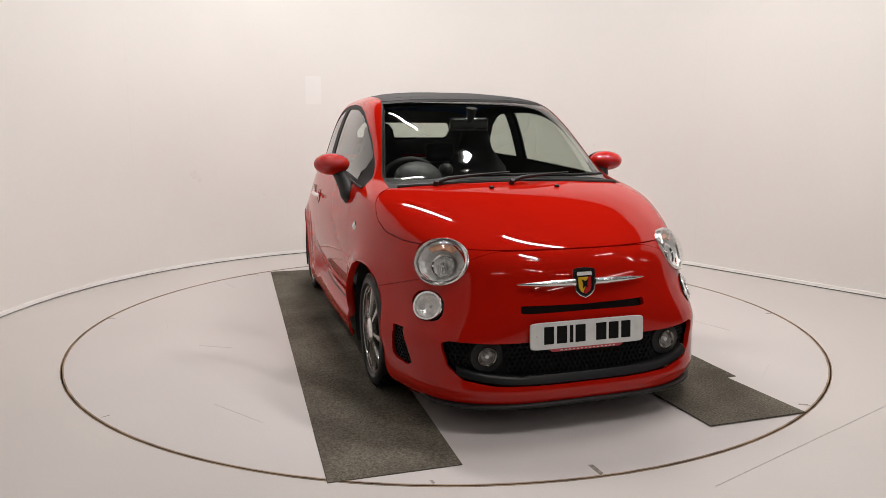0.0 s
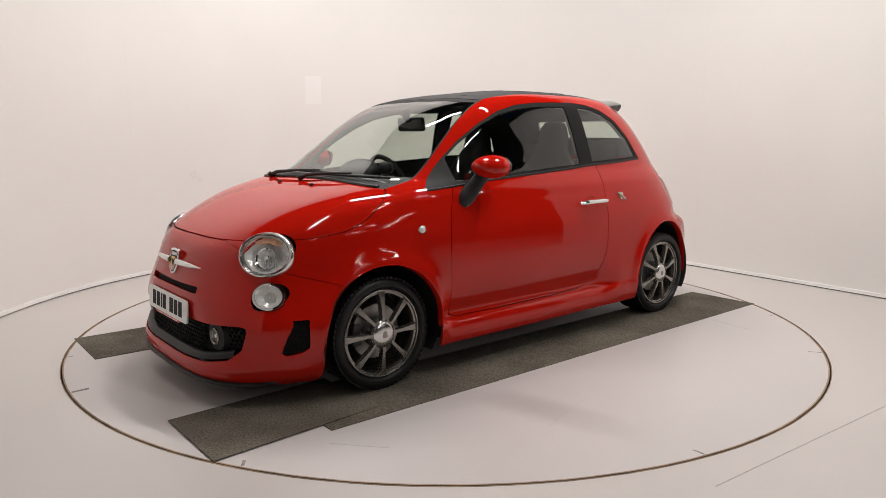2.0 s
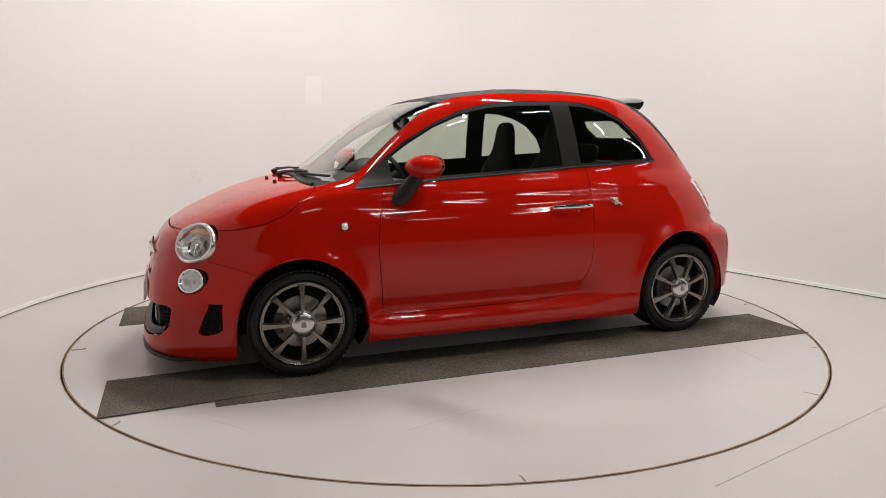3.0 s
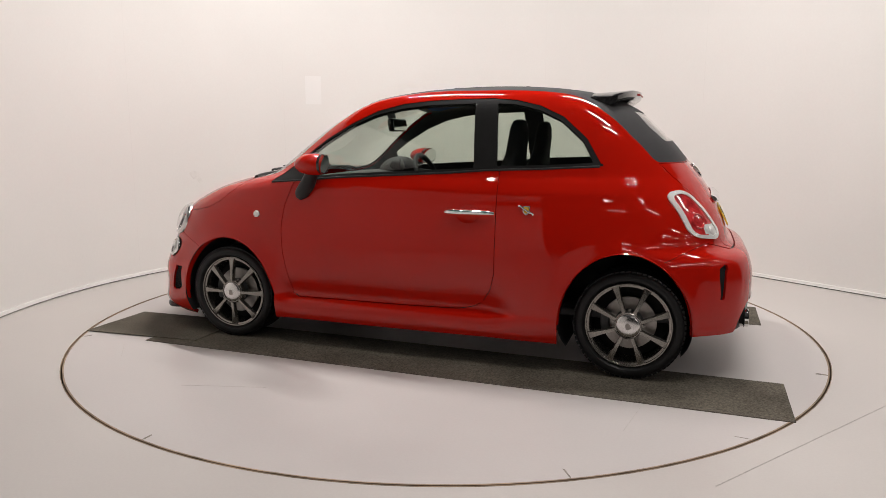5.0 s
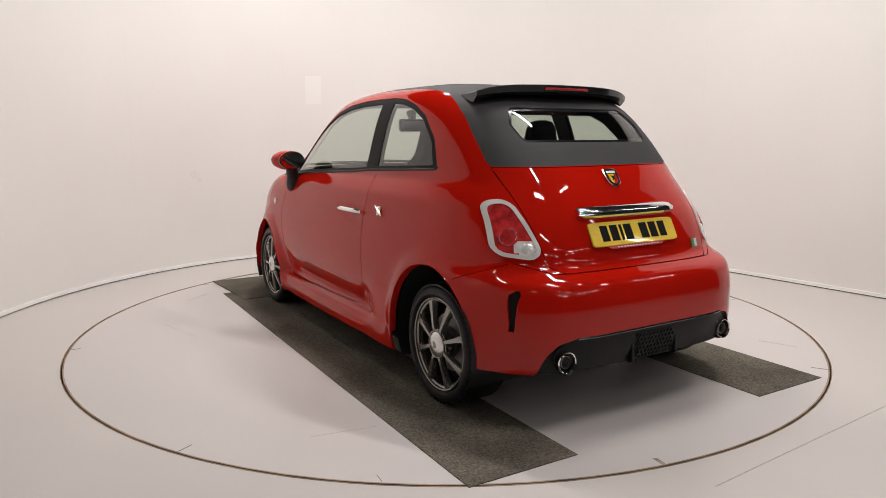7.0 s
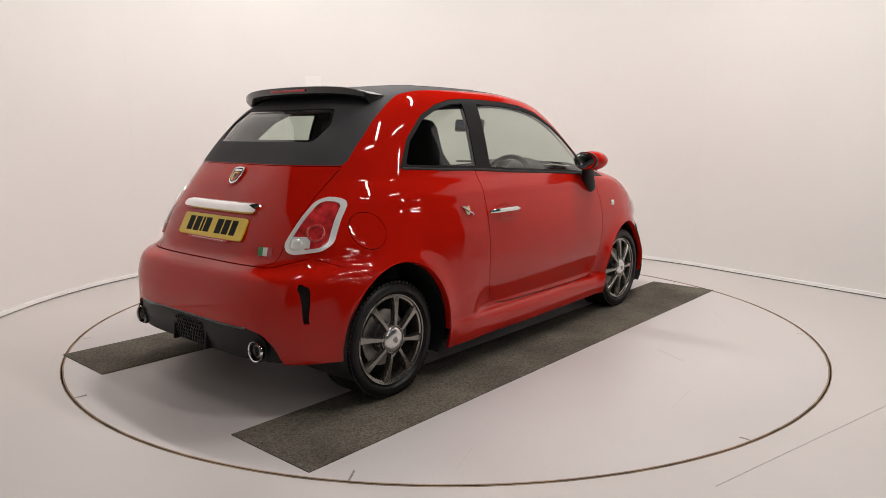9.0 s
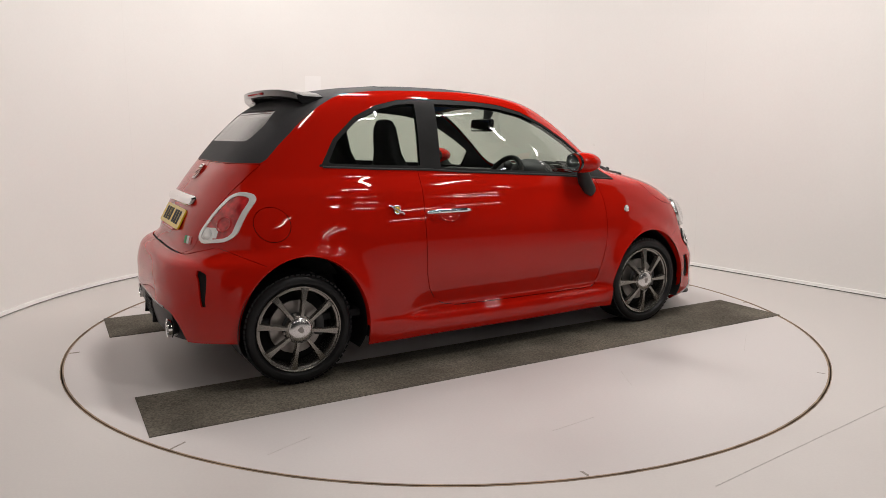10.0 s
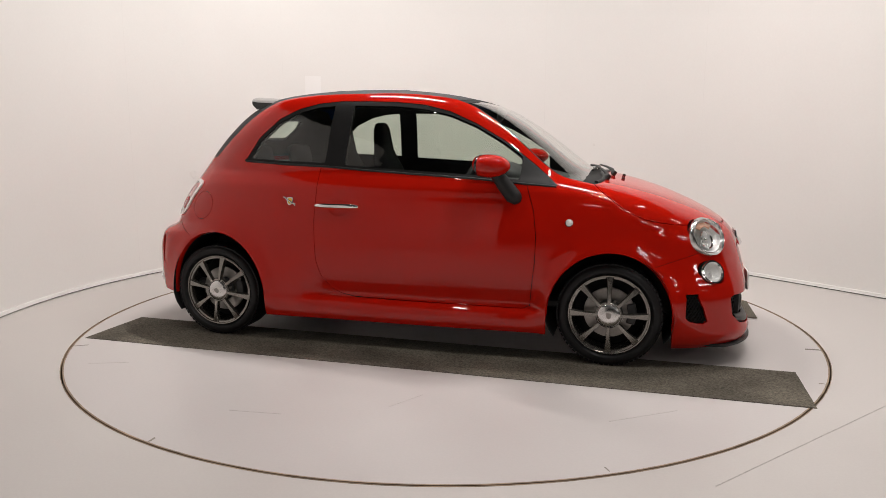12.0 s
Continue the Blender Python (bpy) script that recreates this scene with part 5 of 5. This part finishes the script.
# hood over the instruments and the round dials
bm = bmesh.new()
bmesh.ops.create_uvsphere(bm, u_segments=28, v_segments=16, radius=1)
bmesh.ops.scale(bm, vec=(0.13, 0.135, 0.085), verts=bm.verts)
bm.transform(pose(0.54, -0.355, 0.965, 0, 12))
part("instrument_hood", bm, TRIM, dash, "round black instrument hood", smooth=True)
bm = bmesh.new()
bmesh.ops.create_uvsphere(bm, u_segments=24, v_segments=14, radius=1)
bmesh.ops.scale(bm, vec=(0.045, 0.04, 0.04), verts=bm.verts)
bm.transform(pose(0.47, -0.165, 1.0))
part("boost_gauge", bm, BLACK, dash, "small round gauge pod", smooth=True)
part("gauge_face", lathe([(0, 0.002), (0.03, 0.002), (0.034, 0.0)], 28, frame_at((0.427, -0.165, 1.0), (-1, 0, 0.1))), SILVER, dash, smooth=True)
part("console", box(0.5, 0.2, 0.3, 0.03, pose(0.45, 0, 0.62)), TRIM, dash)
m = frame_at((0.305, -0.355, 0.90), (-0.90, 0, 0.42))
wheel = part("steering_wheel", lathe([(0.178 + 0.016 * math.cos(a), 0.016 * math.sin(a)) for a in [2 * math.pi * k / 12 for k in range(12)]], 48, closed=True), TRIM, car, "black leather steering wheel", smooth=True, at=m)
part("boss", lathe([(0, 0.03), (0.05, 0.026), (0.07, 0.01), (0.06, -0.03), (0.0, -0.04)], 32), TRIM, wheel, smooth=True)
for a in (0, 180, 235, 305):
    part("arm", box(0.12, 0.03, 0.012, 0.005, pose(0, 0, 0, 0, 0, a) @ pose(0.115, 0, 0.0)), SATIN if a in (235, 305) else TRIM, wheel)
part("emblem", lathe([(0, 0.033), (0.02, 0.032), (0.024, 0.028)], 24), CHROME, wheel, smooth=True)
part("column", tube([(0.33, -0.355, 0.885), (0.52, -0.355, 0.80)], 0.04, 16), TRIM, car)


def soft_box(w, d, h, bev, at):
    return box(w, d, h, bev, at, 4)


def build_seat(y):
    seat = part("front_seat", soft_box(0.50, 0.48, 0.18, 0.07, pose(-0.12, y, 0.53, 0, -6)), SEAT, car, "black cloth sports seat", smooth=True)
    bm = bmesh.new()
    rows = []
    for z, hw, hd, x in ((0.50, 0.20, 0.06, -0.34), (0.60, 0.235, 0.075, -0.36), (0.75, 0.245, 0.075, -0.39), (0.88, 0.235, 0.07, -0.42), (0.97, 0.225, 0.06, -0.445), (1.04, 0.175, 0.05, -0.465), (1.10, 0.130, 0.045, -0.478),
                         (1.18, 0.110, 0.045, -0.488), (1.24, 0.098, 0.04, -0.492), (1.275, 0.070, 0.03, -0.495), (1.285, 0.03, 0.015, -0.496)):
        rows.append([bm.verts.new((x + hd * b, y + hw * a, z)) for a, b in ring_outline(1, 1, 28, 3.0)])
    for a, b in zip(rows, rows[1:]):
        for k in range(28):
            bm.faces.new((a[k], a[(k + 1) % 28], b[(k + 1) % 28], b[k]))
    bm.faces.new(rows[-1])
    bm.faces.new(rows[0])
    bmesh.ops.recalc_face_normals(bm, faces=bm.faces)
    part("backrest", bm, SEAT, seat, smooth=True)
    part("logo_patch", box(0.004, 0.05, 0.03, 0.002, pose(-0.432, y, 1.03)), SATIN, seat)


for y in (0.355, -0.355):
    build_seat(y)
rear = part("rear_bench", joined(soft_box(0.42, 1.08, 0.16, 0.06, pose(-0.86, 0, 0.55)), soft_box(0.14, 1.08, 0.42, 0.06, pose(-1.06, 0, 0.78, 0, -16))), SEAT, car, "black cloth rear bench", smooth=True)
for y in (0.28, -0.28):
    part("head_rest", soft_box(0.09, 0.24, 0.15, 0.04, pose(-1.10, y, 1.06, 0, -14)), SEAT, rear, smooth=True)
part("parcel_shelf", box(0.22, 0.86, 0.05, 0.02, pose(-1.19, 0, 0.99)), TRIM, car)
mir = part("inner_mirror", soft_box(0.04, 0.235, 0.082, 0.024, pose(0.39, 0.0, 1.262, 0, 8)), GLOSS_BLACK, car, "black interior mirror", smooth=True)
part("mirror_face", box(0.002, 0.212, 0.062, 0.001, pose(0.3695, 0.0, 1.260, 0, 8)), CHROME, mir)
part("stalk", tube([(0.41, 0, 1.275), (0.43, 0, 1.320), (0.44, 0, 1.355)], [0.016, 0.026, 0.034], 12), TRIM, mir)


# ------------------------------------------------------------------ what moves
def motions():
    turn = [
        (0.0, -72.45), (0.25, -81.9), (0.5, -91.6), (0.75, -101.8), (1.0, -112.1), (1.2, -120.0), (1.35, -125.9), (1.5, -129.8), (1.75, -134.8), (2.0, -139.7), (2.5, -148.95),
        (3.0, -158.8), (3.2, -162.6), (3.6, -170.7), (4.0, -178.9), (4.4, -187.1), (4.8, -195.2), (5.0, -199.05), (5.5, -208.6), (6.0, -218.4), (6.5, -227.9),
        (7.0, -238.1), (7.1, -240.3), (7.3, -247.9), (7.5, -255.6), (7.7, -263.4), (8.0, -275.0), (8.3, -286.6), (8.6, -298.2), (8.8, -305.4), (9.0, -309.8), (9.3, -315.7), (9.5, -319.55),
        (10.0, -329.6), (10.5, -339.05), (11.0, -348.7), (11.5, -358.0), (11.62, -360.4), (11.8, -367.2), (12.0, -374.9),
    ]
    for thing in (turntable, mat_one, mat_two, mat_three):
        walk(thing, [(t, pose(0, 0, 0, 0, 0, a)) for t, a in turn])
    walk(car, [(t, pose(0, 0, 0, 0, 0, a) @ pose(-0.0806, 0.0471, 0.001)) for t, a in turn])


motions()
